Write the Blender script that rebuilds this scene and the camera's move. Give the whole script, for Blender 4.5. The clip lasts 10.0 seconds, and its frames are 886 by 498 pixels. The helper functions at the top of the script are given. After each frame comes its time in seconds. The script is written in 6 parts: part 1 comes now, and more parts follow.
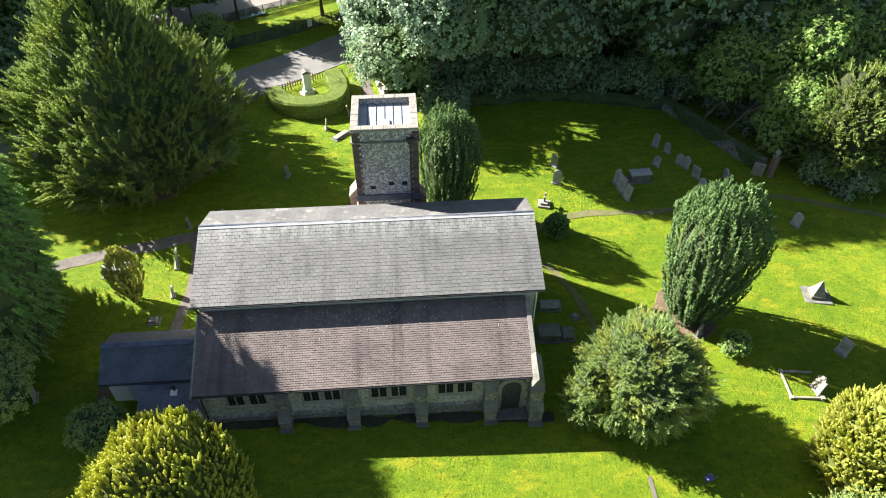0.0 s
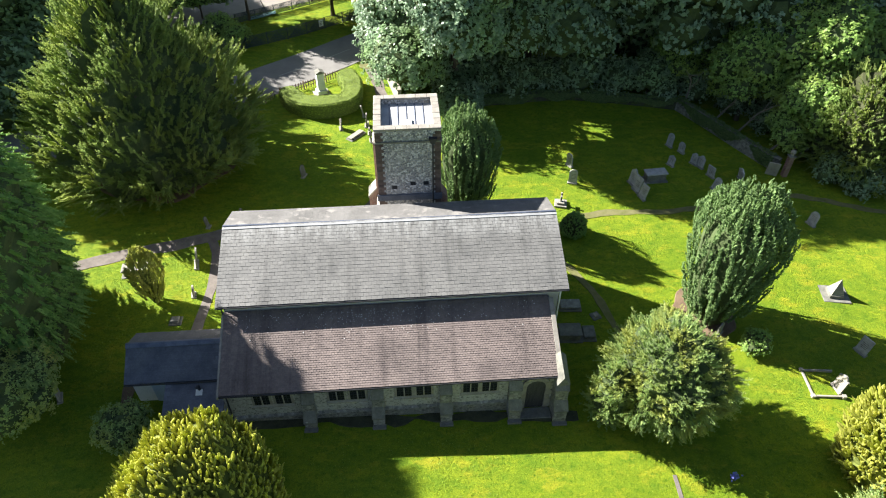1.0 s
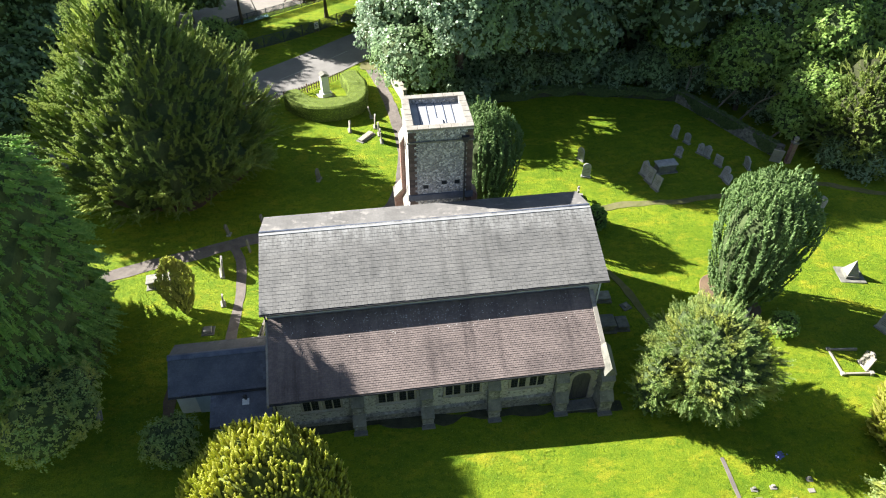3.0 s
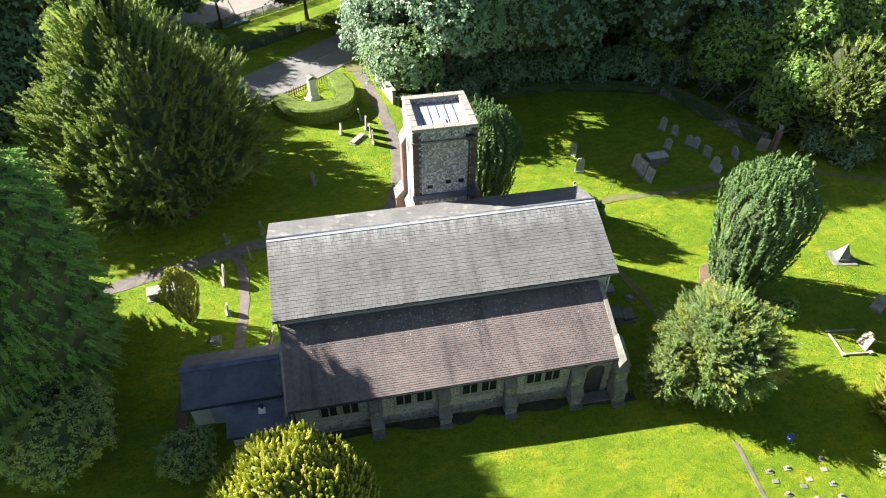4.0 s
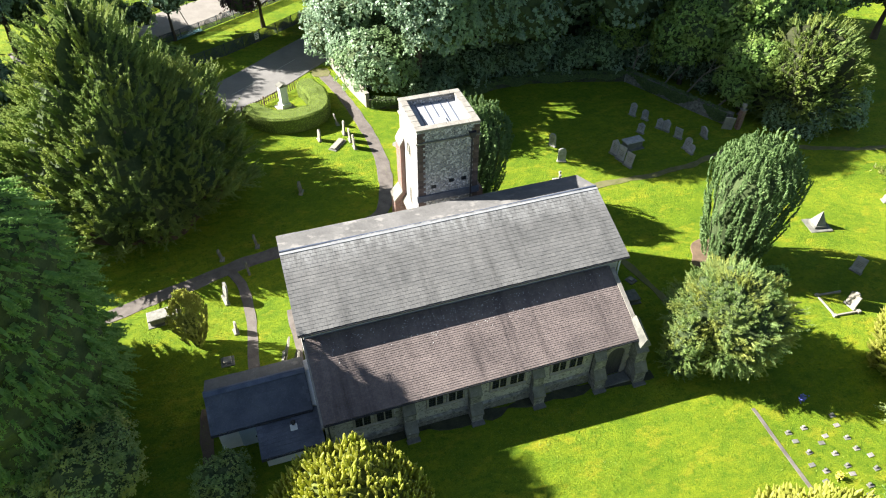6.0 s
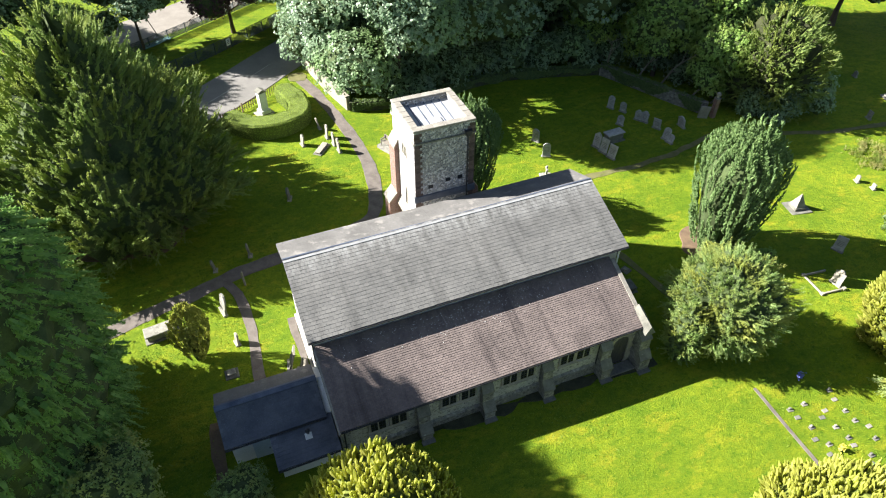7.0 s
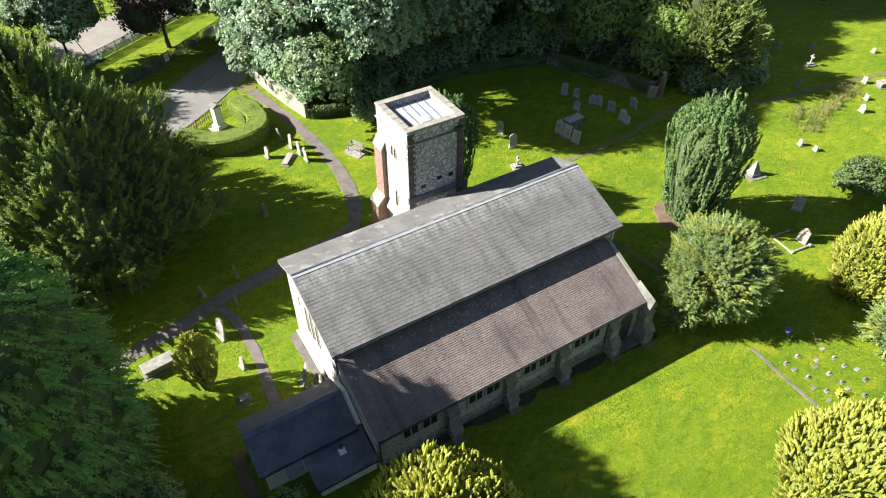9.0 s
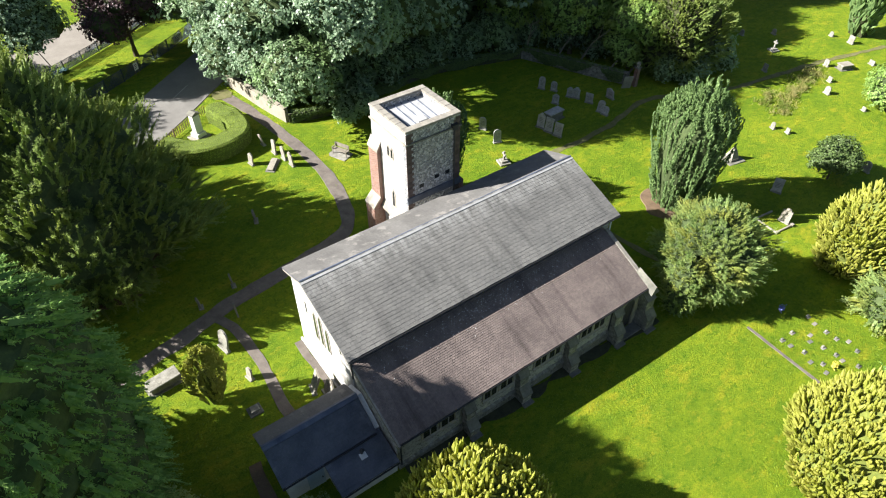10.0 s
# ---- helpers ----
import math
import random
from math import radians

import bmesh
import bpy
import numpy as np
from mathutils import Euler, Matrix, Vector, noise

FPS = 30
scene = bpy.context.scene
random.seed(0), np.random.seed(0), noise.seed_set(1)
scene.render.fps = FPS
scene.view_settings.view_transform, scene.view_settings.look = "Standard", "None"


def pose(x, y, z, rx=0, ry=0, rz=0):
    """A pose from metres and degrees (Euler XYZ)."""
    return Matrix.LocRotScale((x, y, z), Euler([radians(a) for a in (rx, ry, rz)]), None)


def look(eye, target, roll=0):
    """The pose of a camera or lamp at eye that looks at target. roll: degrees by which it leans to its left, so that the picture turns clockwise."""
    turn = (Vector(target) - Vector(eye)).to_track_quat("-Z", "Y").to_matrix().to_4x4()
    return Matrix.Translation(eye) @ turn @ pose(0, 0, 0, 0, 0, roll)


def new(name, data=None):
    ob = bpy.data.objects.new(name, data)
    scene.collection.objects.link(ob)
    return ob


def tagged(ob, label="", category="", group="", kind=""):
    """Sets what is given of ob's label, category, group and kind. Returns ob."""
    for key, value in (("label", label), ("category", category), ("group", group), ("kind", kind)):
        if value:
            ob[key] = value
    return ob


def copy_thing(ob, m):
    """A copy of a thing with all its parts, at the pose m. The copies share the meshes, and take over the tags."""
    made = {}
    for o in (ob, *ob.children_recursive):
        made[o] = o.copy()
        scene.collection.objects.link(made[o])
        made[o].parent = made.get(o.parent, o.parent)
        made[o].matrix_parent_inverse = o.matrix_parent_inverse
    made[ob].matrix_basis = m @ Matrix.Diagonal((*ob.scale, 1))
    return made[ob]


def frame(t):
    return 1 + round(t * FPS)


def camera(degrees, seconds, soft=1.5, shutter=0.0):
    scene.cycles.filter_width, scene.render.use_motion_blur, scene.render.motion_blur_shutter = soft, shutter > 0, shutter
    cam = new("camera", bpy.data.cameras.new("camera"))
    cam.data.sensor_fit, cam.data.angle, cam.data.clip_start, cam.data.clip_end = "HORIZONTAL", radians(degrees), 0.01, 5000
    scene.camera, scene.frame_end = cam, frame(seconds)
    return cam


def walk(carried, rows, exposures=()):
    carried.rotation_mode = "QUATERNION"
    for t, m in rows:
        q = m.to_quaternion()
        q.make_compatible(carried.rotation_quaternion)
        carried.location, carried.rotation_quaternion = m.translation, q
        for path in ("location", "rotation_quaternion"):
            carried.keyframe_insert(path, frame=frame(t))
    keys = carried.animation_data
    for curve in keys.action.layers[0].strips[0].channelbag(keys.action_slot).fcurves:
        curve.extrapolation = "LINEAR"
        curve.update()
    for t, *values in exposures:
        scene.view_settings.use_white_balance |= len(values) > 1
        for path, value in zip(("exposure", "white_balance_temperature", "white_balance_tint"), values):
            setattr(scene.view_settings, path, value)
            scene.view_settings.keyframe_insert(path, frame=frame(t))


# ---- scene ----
cam = camera(68.7, 10.0, soft=1.1)
METRES, EYE, TILT, LEAN, TURN = 22.0, 33.4, 0.0, 0.0, -4.2
ROWS = [
    (0.0, 0.0, 0.0, 0.0, 0.06, -42.33, -0.06),
    (0.5, -0.0291, -0.0016, 0.0008, -0.01, -42.33, -0.08),
    (1.0, -0.0686, -0.0031, 0.0018, -0.1, -42.34, -0.11),
    (1.5, -0.111, -0.0046, 0.0023, -0.3, -42.34, -0.14),
    (2.0, -0.1612, -0.0056, 0.0023, -1.05, -42.32, -0.14),
    (2.5, -0.2092, -0.0055, 0.0023, -2.21, -42.35, -0.16),
    (4.0, -0.3629, 0.0067, 0.0004, -7.1, -42.38, -0.21),
    (4.5, -0.4105, 0.0125, 0.0001, -8.65, -42.4, -0.2),
    (5.0, -0.462, 0.0207, -0.0008, -10.45, -42.39, -0.21),
    (5.5, -0.5098, 0.0314, -0.0005, -12.21, -42.42, -0.2),
    (7.0, -0.6608, 0.0724, -0.0022, -18.43, -42.43, -0.2),
    (7.5, -0.709, 0.0901, -0.0027, -20.55, -42.44, -0.21),
    (8.0, -0.7606, 0.1113, -0.0039, -22.88, -42.46, -0.21),
    (8.5, -0.8078, 0.133, -0.0049, -25.03, -42.46, -0.19),
    (9.0, -0.8595, 0.1588, -0.0058, -27.37, -42.52, -0.17),
    (9.5, -0.9074, 0.1849, -0.0069, -29.53, -42.57, -0.17),
    (10.0, -0.9585, 0.215, -0.0072, -31.88, -42.64, -0.15),
]
walk(cam, [(t, pose(0, 0, EYE, TILT, LEAN, TURN) @ pose(METRES * x, METRES * y, METRES * z, 90 + pitch, roll, yaw)) for t, x, y, z, yaw, pitch, roll in ROWS],
     exposures=[(0.0, 2.22), (5.0, 2.22), (8.0, 2.05), (10.0, 1.86)])

# ---- light: a low sun from the north-west and a clear sky ----
SUN_EAST, SUN_SOUTH = 1.35, 0.74          # run of a shadow per metre of height
sun_way = Vector((SUN_EAST, -SUN_SOUTH, -1.0)).normalized()
sun_el = math.asin(-sun_way.z)
sun = new("sun", bpy.data.lights.new("sun", "SUN"))
sun.data.energy, sun.data.angle, sun.data.color = 5.0, radians(0.55), (1.0, 0.962, 0.905)
sun.matrix_world = look((0, 0, 60), Vector((0, 0, 60)) + sun_way)
world = bpy.data.worlds.new("sky")
scene.world = world
world.use_nodes = True
wn = world.node_tree
bg = wn.nodes["Background"]
sky = wn.nodes.new("ShaderNodeTexSky")
sky.sky_type, sky.sun_disc = "NISHITA", False
sky.sun_elevation, sky.sun_rotation = sun_el, math.atan2(-sun_way.x, -sun_way.y)
wn.links.new(sky.outputs[0], bg.inputs[0])
bg.inputs[1].default_value = 0.036


# ---- materials ----
def nodes_of(name):
    m = bpy.data.materials.new(name)
    m.use_nodes = True
    t = m.node_tree
    return m, t, t.nodes["Principled BSDF"]


def mix_rgb(t, fac, a, b, how="MIX"):
    n = t.nodes.new("ShaderNodeMix")
    n.data_type, n.blend_type = "RGBA", how
    for sock, v in ((n.inputs[0], fac), (n.inputs[6], a), (n.inputs[7], b)):
        if hasattr(v, "links"):
            t.links.new(v, sock)
        else:
            sock.default_value = v if isinstance(v, (int, float)) else (*v, 1.0)
    return n.outputs[2]


def ramp(t, v, lo, hi):
    n = t.nodes.new("ShaderNodeMapRange")
    t.links.new(v, n.inputs[0])
    n.inputs[1].default_value, n.inputs[2].default_value = lo, hi
    return n.outputs[0]


def coords(t, stretch=(1, 1, 1)):
    g = t.nodes.new("ShaderNodeNewGeometry")
    m = t.nodes.new("ShaderNodeVectorMath")
    m.operation = "MULTIPLY"
    m.inputs[1].default_value = stretch
    t.links.new(g.outputs["Position"], m.inputs[0])
    return m.outputs[0]


def noise_at(t, scale, detail=4.0, rough=0.6, stretch=(1, 1, 1)):
    n = t.nodes.new("ShaderNodeTexNoise")
    n.inputs["Scale"].default_value, n.inputs["Detail"].default_value, n.inputs["Roughness"].default_value = scale, detail, rough
    t.links.new(coords(t, stretch), n.inputs["Vector"])
    return n.outputs[0]


def cells_at(t, scale, feature="F1", stretch=(1, 1, 1)):
    n = t.nodes.new("ShaderNodeTexVoronoi")
    n.feature = feature
    n.inputs["Scale"].default_value = scale
    t.links.new(coords(t, stretch), n.inputs["Vector"])
    return n


def bump(t, bsdf, height, strength=0.4, distance=0.02):
    n = t.nodes.new("ShaderNodeBump")
    n.inputs["Strength"].default_value, n.inputs["Distance"].default_value = strength, distance
    t.links.new(height, n.inputs["Height"])
    t.links.new(n.outputs[0], bsdf.inputs["Normal"])


def set_color(t, bsdf, c):
    t.links.new(c, bsdf.inputs["Base Color"])


def surface(name, dark, light, scale=3.0, fine=25.0, rough=0.85, depth=0.01, spots=None, spot_scale=2.0, spot_from=0.62, stretch=(1, 1, 1), island=0.0, objects=0.0, streaks=None, pale_above=None):
    """A weathered surface: two scales of noise between two colours, spots of a third, and relief."""
    m, t, b = nodes_of(name)
    c = mix_rgb(t, ramp(t, noise_at(t, scale, 5, 0.65, stretch), 0.3, 0.7), dark, light)
    f = noise_at(t, fine, 3)
    c = mix_rgb(t, 0.35, c, mix_rgb(t, ramp(t, f, 0.3, 0.7), (0.35, 0.35, 0.35), (1.0, 1.0, 1.0)), "MULTIPLY")
    if island:
        g = t.nodes.new("ShaderNodeNewGeometry")
        v = g.outputs["Random Per Island"]
        c = mix_rgb(t, island, c, mix_rgb(t, v, (0.25, 0.25, 0.26), (1.35, 1.33, 1.3)), "MULTIPLY")
    if objects:
        o = t.nodes.new("ShaderNodeObjectInfo")
        c = mix_rgb(t, objects, c, mix_rgb(t, o.outputs["Random"], (0.25, 0.25, 0.26), (1.35, 1.33, 1.3)), "MULTIPLY")
    if spots:
        c = mix_rgb(t, ramp(t, noise_at(t, spot_scale, 6, 0.7), spot_from, spot_from + 0.08), c, spots)
    if streaks:
        c = mix_rgb(t, ramp(t, noise_at(t, 1.0, 4, 0.7, (1.3, 0.10, 0.10)), 0.50, 0.74), c, mix_rgb(t, 0.75, c, streaks, "MULTIPLY"))
    if pale_above:
        zz = t.nodes.new("ShaderNodeSeparateXYZ")
        t.links.new(coords(t), zz.inputs[0])
        m2 = t.nodes.new("ShaderNodeMath")
        m2.operation = "MULTIPLY"
        t.links.new(ramp(t, zz.outputs[2], pale_above, pale_above + 0.55), m2.inputs[0])
        t.links.new(ramp(t, noise_at(t, 1.0, 5, 0.75, (1.6, 0.5, 0.5)), 0.42, 0.62), m2.inputs[1])
        c = mix_rgb(t, m2.outputs[0], c, (0.30, 0.30, 0.29))
    set_color(t, b, c)
    b.inputs["Roughness"].default_value = rough
    b.inputs["Specular IOR Level"].default_value = 0.3
    bump(t, b, f, 0.5, depth)
    return m


def leaf_material(name, dark, light, glow=0.35, rough=0.5, tint=None, patch=0.35):
    """Foliage: a colour for each leaf, drifting in patches through the crown, some light passing through."""
    m, t, b = nodes_of(name)
    g = t.nodes.new("ShaderNodeNewGeometry")
    c = mix_rgb(t, g.outputs["Random Per Island"], dark, light)
    if tint:
        c = mix_rgb(t, ramp(t, noise_at(t, patch, 3), 0.45, 0.65), c, tint)
    c = mix_rgb(t, 0.5, c, mix_rgb(t, noise_at(t, 1.3, 3), (0.5, 0.5, 0.5), (1.3, 1.3, 1.3)), "MULTIPLY")
    set_color(t, b, c)
    b.inputs["Roughness"].default_value = rough
    b.inputs["Specular IOR Level"].default_value = 0.35
    tr = t.nodes.new("ShaderNodeBsdfTranslucent")
    t.links.new(c, tr.inputs[0])
    mx = t.nodes.new("ShaderNodeMixShader")
    mx.inputs[0].default_value = glow
    t.links.new(b.outputs[0], mx.inputs[1])
    t.links.new(tr.outputs[0], mx.inputs[2])
    t.links.new(mx.outputs[0], t.nodes["Material Output"].inputs[0])
    return m


def grass_material():
    """A mown lawn: drifts of yellow and deep green, clover-dark tufts, straw patches and a nap of blades."""
    m, t, b = nodes_of("grass")
    big = ramp(t, noise_at(t, 0.16, 4, 0.6), 0.34, 0.66)
    mid = ramp(t, noise_at(t, 0.9, 7, 0.8, (1.0, 1.5, 1.0)), 0.38, 0.62)
    fine = noise_at(t, 15.0, 5, 0.8)
    c = mix_rgb(t, big, (0.082, 0.152, 0.011), (0.124, 0.204, 0.014))
    c = mix_rgb(t, mid, c, mix_rgb(t, big, (0.142, 0.218, 0.012), (0.236, 0.280, 0.017)))
    c = mix_rgb(t, ramp(t, noise_at(t, 0.42, 6, 0.75, (1.0, 2.0, 1.0)), 0.53, 0.70), c, (0.295, 0.285, 0.022))
    c = mix_rgb(t, ramp(t, noise_at(t, 2.6, 6, 0.85), 0.52, 0.66), c, (0.060, 0.132, 0.008))
    c = mix_rgb(t, ramp(t, noise_at(t, 1.1, 5, 0.8, (1.4, 1.0, 1.0)), 0.70, 0.82), c, (0.280, 0.265, 0.060))
    c = mix_rgb(t, 0.55, c, mix_rgb(t, ramp(t, fine, 0.32, 0.68), (0.34, 0.40, 0.26), (1.42, 1.36, 1.2)), "MULTIPLY")
    set_color(t, b, c)
    b.inputs["Roughness"].default_value = 0.85
    b.inputs["Specular IOR Level"].default_value = 0.10
    bump(t, b, noise_at(t, 5.0, 8, 0.88), 0.9, 0.16)
    return m


def flint_material(name, tones, mortar, scale, mortar_width=0.06):
    """Knapped flints of several tones set in mortar."""
    m, t, b = nodes_of(name)
    v = cells_at(t, scale)
    e = cells_at(t, scale, "DISTANCE_TO_EDGE")
    sep = t.nodes.new("ShaderNodeSeparateColor")
    t.links.new(v.outputs["Color"], sep.inputs[0])
    c = mix_rgb(t, ramp(t, sep.outputs[0], 0.15, 0.8), tones[0], tones[1])
    c = mix_rgb(t, ramp(t, sep.outputs[1], 0.62, 0.7), c, tones[2])
    c = mix_rgb(t, ramp(t, noise_at(t, 0.6, 5, 0.7), 0.35, 0.75), c, mix_rgb(t, 0.5, c, tones[3]))
    c = mix_rgb(t, ramp(t, e.outputs[0], mortar_width * 1.6, mortar_width), c, mortar)
    set_color(t, b, c)
    b.inputs["Roughness"].default_value = 0.55
    bump(t, b, ramp(t, e.outputs[0], 0.0, 0.2), 0.7, 0.03)
    return m


def brick_material():
    m, t, b = nodes_of("old red brick")
    c = coords(t)
    bt = t.nodes.new("ShaderNodeTexBrick")
    sp = t.nodes.new("ShaderNodeSeparateXYZ")
    t.links.new(c, sp.inputs[0])
    ad = t.nodes.new("ShaderNodeMath")
    t.links.new(sp.outputs[0], ad.inputs[0])
    t.links.new(sp.outputs[1], ad.inputs[1])
    cb = t.nodes.new("ShaderNodeCombineXYZ")
    t.links.new(ad.outputs[0], cb.inputs[0])
    t.links.new(sp.outputs[2], cb.inputs[1])
    t.links.new(cb.outputs[0], bt.inputs[0])
    bt.inputs["Scale"].default_value = 1.0
    bt.inputs["Brick Width"].default_value, bt.inputs["Row Height"].default_value, bt.inputs["Mortar Size"].default_value = 0.225, 0.075, 0.012
    bt.inputs["Color1"].default_value, bt.inputs["Color2"].default_value, bt.inputs["Mortar"].default_value = (0.13, 0.052, 0.036, 1), (0.21, 0.094, 0.064, 1), (0.23, 0.19, 0.16, 1)
    col = mix_rgb(t, ramp(t, noise_at(t, 1.5, 5, 0.7), 0.5, 0.85), bt.outputs[0], (0.26, 0.19, 0.15))
    set_color(t, b, col)
    b.inputs["Roughness"].default_value = 0.9
    bump(t, b, bt.outputs["Fac"], -0.4, 0.01)
    return m


M_GRASS = grass_material()
M_SLATE = surface("blue-grey roof slate", (0.130, 0.129, 0.124), (0.195, 0.191, 0.181), 0.5, 14, 0.55, 0.004, spots=(0.30, 0.30, 0.26), spot_scale=3.5, spot_from=0.68, island=0.15, streaks=(0.5, 0.5, 0.5), pale_above=7.6)
M_SLATE_ONE = surface("single roof slate", (0.130, 0.129, 0.124), (0.195, 0.191, 0.181), 0.5, 14, 0.55, 0.004, spots=(0.30, 0.30, 0.26), spot_scale=3.5, spot_from=0.68, objects=0.15, streaks=(0.5, 0.5, 0.5), pale_above=7.6)
M_TILE = surface("brown clay roof tile", (0.135, 0.110, 0.102), (0.222, 0.180, 0.164), 0.6, 12, 0.8, 0.004, spots=(0.42, 0.41, 0.38), spot_scale=7.0, spot_from=0.70, island=0.17, streaks=(0.35, 0.35, 0.37))
M_TILE_ONE = surface("single clay roof tile", (0.135, 0.110, 0.102), (0.222, 0.180, 0.164), 0.6, 12, 0.8, 0.004, spots=(0.42, 0.41, 0.38), spot_scale=7.0, spot_from=0.70, objects=0.17, streaks=(0.35, 0.35, 0.37))
M_NSLATE = surface("weathered grey north slope", (0.105, 0.102, 0.098), (0.165, 0.160, 0.154), 0.7, 9, 0.75, 0.006, spots=(0.195, 0.185, 0.172), spot_scale=0.9, spot_from=0.55, stretch=(1, 0.3, 1), island=0.14)
M_DSLATE = surface("dark blue slate", (0.066, 0.076, 0.100), (0.145, 0.158, 0.188), 0.9, 10, 0.45, 0.004, spots=(0.24, 0.24, 0.23), spot_scale=5.0, spot_from=0.70, island=0.40)
M_LEAD = surface("grey lead sheet", (0.30, 0.305, 0.31), (0.44, 0.445, 0.445), 1.2, 18, 0.45, 0.004, spots=(0.58, 0.58, 0.56), spot_scale=2.2)
M_RIDGE = surface("dark blue ridge lead", (0.060, 0.075, 0.115), (0.135, 0.155, 0.205), 1.5, 18, 0.5, 0.004)
M_STONE = surface("pale limestone", (0.22, 0.20, 0.165), (0.36, 0.335, 0.28), 1.6, 20, 0.9, 0.012, spots=(0.16, 0.155, 0.12), spot_scale=1.7, spot_from=0.6)
M_GREYSTONE = surface("lichened grey stone", (0.16, 0.155, 0.13), (0.33, 0.32, 0.28), 3.0, 24, 0.9, 0.012, spots=(0.44, 0.43, 0.37), spot_scale=4, spot_from=0.62)
M_PALESTONE = surface("silvered lichened limestone", (0.26, 0.26, 0.25), (0.46, 0.455, 0.43), 2.4, 22, 0.9, 0.012, spots=(0.20, 0.20, 0.16), spot_scale=2.6, spot_from=0.6)
# Mossy flint, its whole base colour lowered for the shade under the trees.
M_MOSSYSHADE = surface("mossy flint darkened for tree shade", (0.030, 0.034, 0.024), (0.085, 0.088, 0.060), 2.0, 18, 0.95, 0.02, spots=(0.06, 0.085, 0.02), spot_scale=1.6, spot_from=0.5)
M_DARKSTONE = surface("mossy dark stone", (0.10, 0.10, 0.085), (0.22, 0.215, 0.18), 2.0, 20, 0.9, 0.014, spots=(0.36, 0.35, 0.30), spot_scale=3, spot_from=0.64)
M_COPING = surface("weathered grey coping", (0.19, 0.175, 0.15), (0.32, 0.30, 0.26), 2.0, 22, 0.9, 0.012, spots=(0.40, 0.38, 0.33), spot_scale=3, spot_from=0.63)
M_RENDER = surface("cream lime render", (0.36, 0.35, 0.325), (0.49, 0.48, 0.455), 0.8, 18, 0.9, 0.012, spots=(0.27, 0.255, 0.225), spot_scale=1.1, spot_from=0.60)
M_FLINT = flint_material("blue-grey knapped flint", ((0.060, 0.072, 0.100), (0.19, 0.215, 0.26), (0.52, 0.54, 0.58), (0.30, 0.29, 0.26)), (0.30, 0.285, 0.25), 8.5)
M_FLINTWALL = flint_material("rough flint rubble", ((0.16, 0.157, 0.142), (0.33, 0.322, 0.29), (0.47, 0.455, 0.41), (0.25, 0.25, 0.20)), (0.40, 0.38, 0.33), 6.0, 0.08)
M_FLINTDARK = flint_material("weathered dark flint and stone", ((0.085, 0.085, 0.078), (0.175, 0.172, 0.155), (0.30, 0.292, 0.265), (0.13, 0.135, 0.10)), (0.19, 0.18, 0.155), 5.0, 0.08)
M_BRICK = brick_material()
M_QUOIN = surface("dark brown brick", (0.075, 0.055, 0.050), (0.150, 0.112, 0.100), 3.0, 20, 0.9, 0.01, objects=0.5)
M_ASPHALT = surface("worn grey asphalt", (0.165, 0.158, 0.148), (0.232, 0.222, 0.208), 0.5, 30, 0.9, 0.01, spots=(0.20, 0.195, 0.185), spot_scale=0.8)
M_PATH = surface("gravelly brown path", (0.110, 0.094, 0.082), (0.190, 0.166, 0.146), 1.4, 18, 0.95, 0.015, spots=(0.20, 0.175, 0.15), spot_scale=2)
M_TRACK = surface("grassy earth track", (0.105, 0.115, 0.030), (0.175, 0.160, 0.075), 1.6, 16, 0.95, 0.02, spots=(0.22, 0.19, 0.13), spot_scale=2)
M_SOIL = surface("bare brown earth", (0.10, 0.07, 0.045), (0.20, 0.135, 0.085), 1.3, 14, 0.95, 0.03, spots=(0.09, 0.12, 0.03), spot_scale=1.3)
M_WOOD = surface("weathered fence wood", (0.13, 0.090, 0.062), (0.24, 0.175, 0.13), 2.0, 20, 0.85, 0.006)
M_BENCH = surface("silvered bench wood", (0.17, 0.15, 0.125), (0.27, 0.24, 0.20), 3.0, 25, 0.8, 0.005)
M_BARK = surface("brown bark", (0.055, 0.042, 0.030), (0.13, 0.10, 0.075), 2.5, 16, 0.95, 0.03, stretch=(1, 1, 0.25))
# Green for crown cores, darkened to stand in for the shade among the leaves.
M_GREENCORE = surface("dark green shaded crown core", (0.040, 0.060, 0.022), (0.080, 0.112, 0.038), 2.4, 9, 0.9, 0.06)
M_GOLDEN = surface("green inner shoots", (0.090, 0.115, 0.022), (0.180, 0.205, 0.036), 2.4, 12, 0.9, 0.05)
M_DARKSOIL = surface("dark speckled soil", (0.030, 0.034, 0.018), (0.075, 0.078, 0.040), 2.0, 16, 0.9, 0.03, spots=(0.16, 0.15, 0.13), spot_scale=9, spot_from=0.70)
# Near-black colour for crown cores, painting the shade deep inside the foliage.
M_DARKCORE = surface("dark shaded crown core", (0.030, 0.036, 0.014), (0.058, 0.064, 0.026), 2.0, 9, 0.95, 0.05)
M_IRON = surface("black painted iron", (0.02, 0.02, 0.022), (0.045, 0.045, 0.05), 3, 20, 0.5, 0.003)
M_WHITE = surface("off-white paint", (0.66, 0.66, 0.63), (0.78, 0.78, 0.76), 1.5, 20, 0.6, 0.003)
M_BLUEDOOR = surface("pale blue painted boards", (0.38, 0.47, 0.55), (0.48, 0.57, 0.64), 2.0, 20, 0.6, 0.003)
M_WINDARK = surface("dark leaded glazing", (0.012, 0.014, 0.017), (0.03, 0.033, 0.038), 6, 30, 0.18, 0.002)
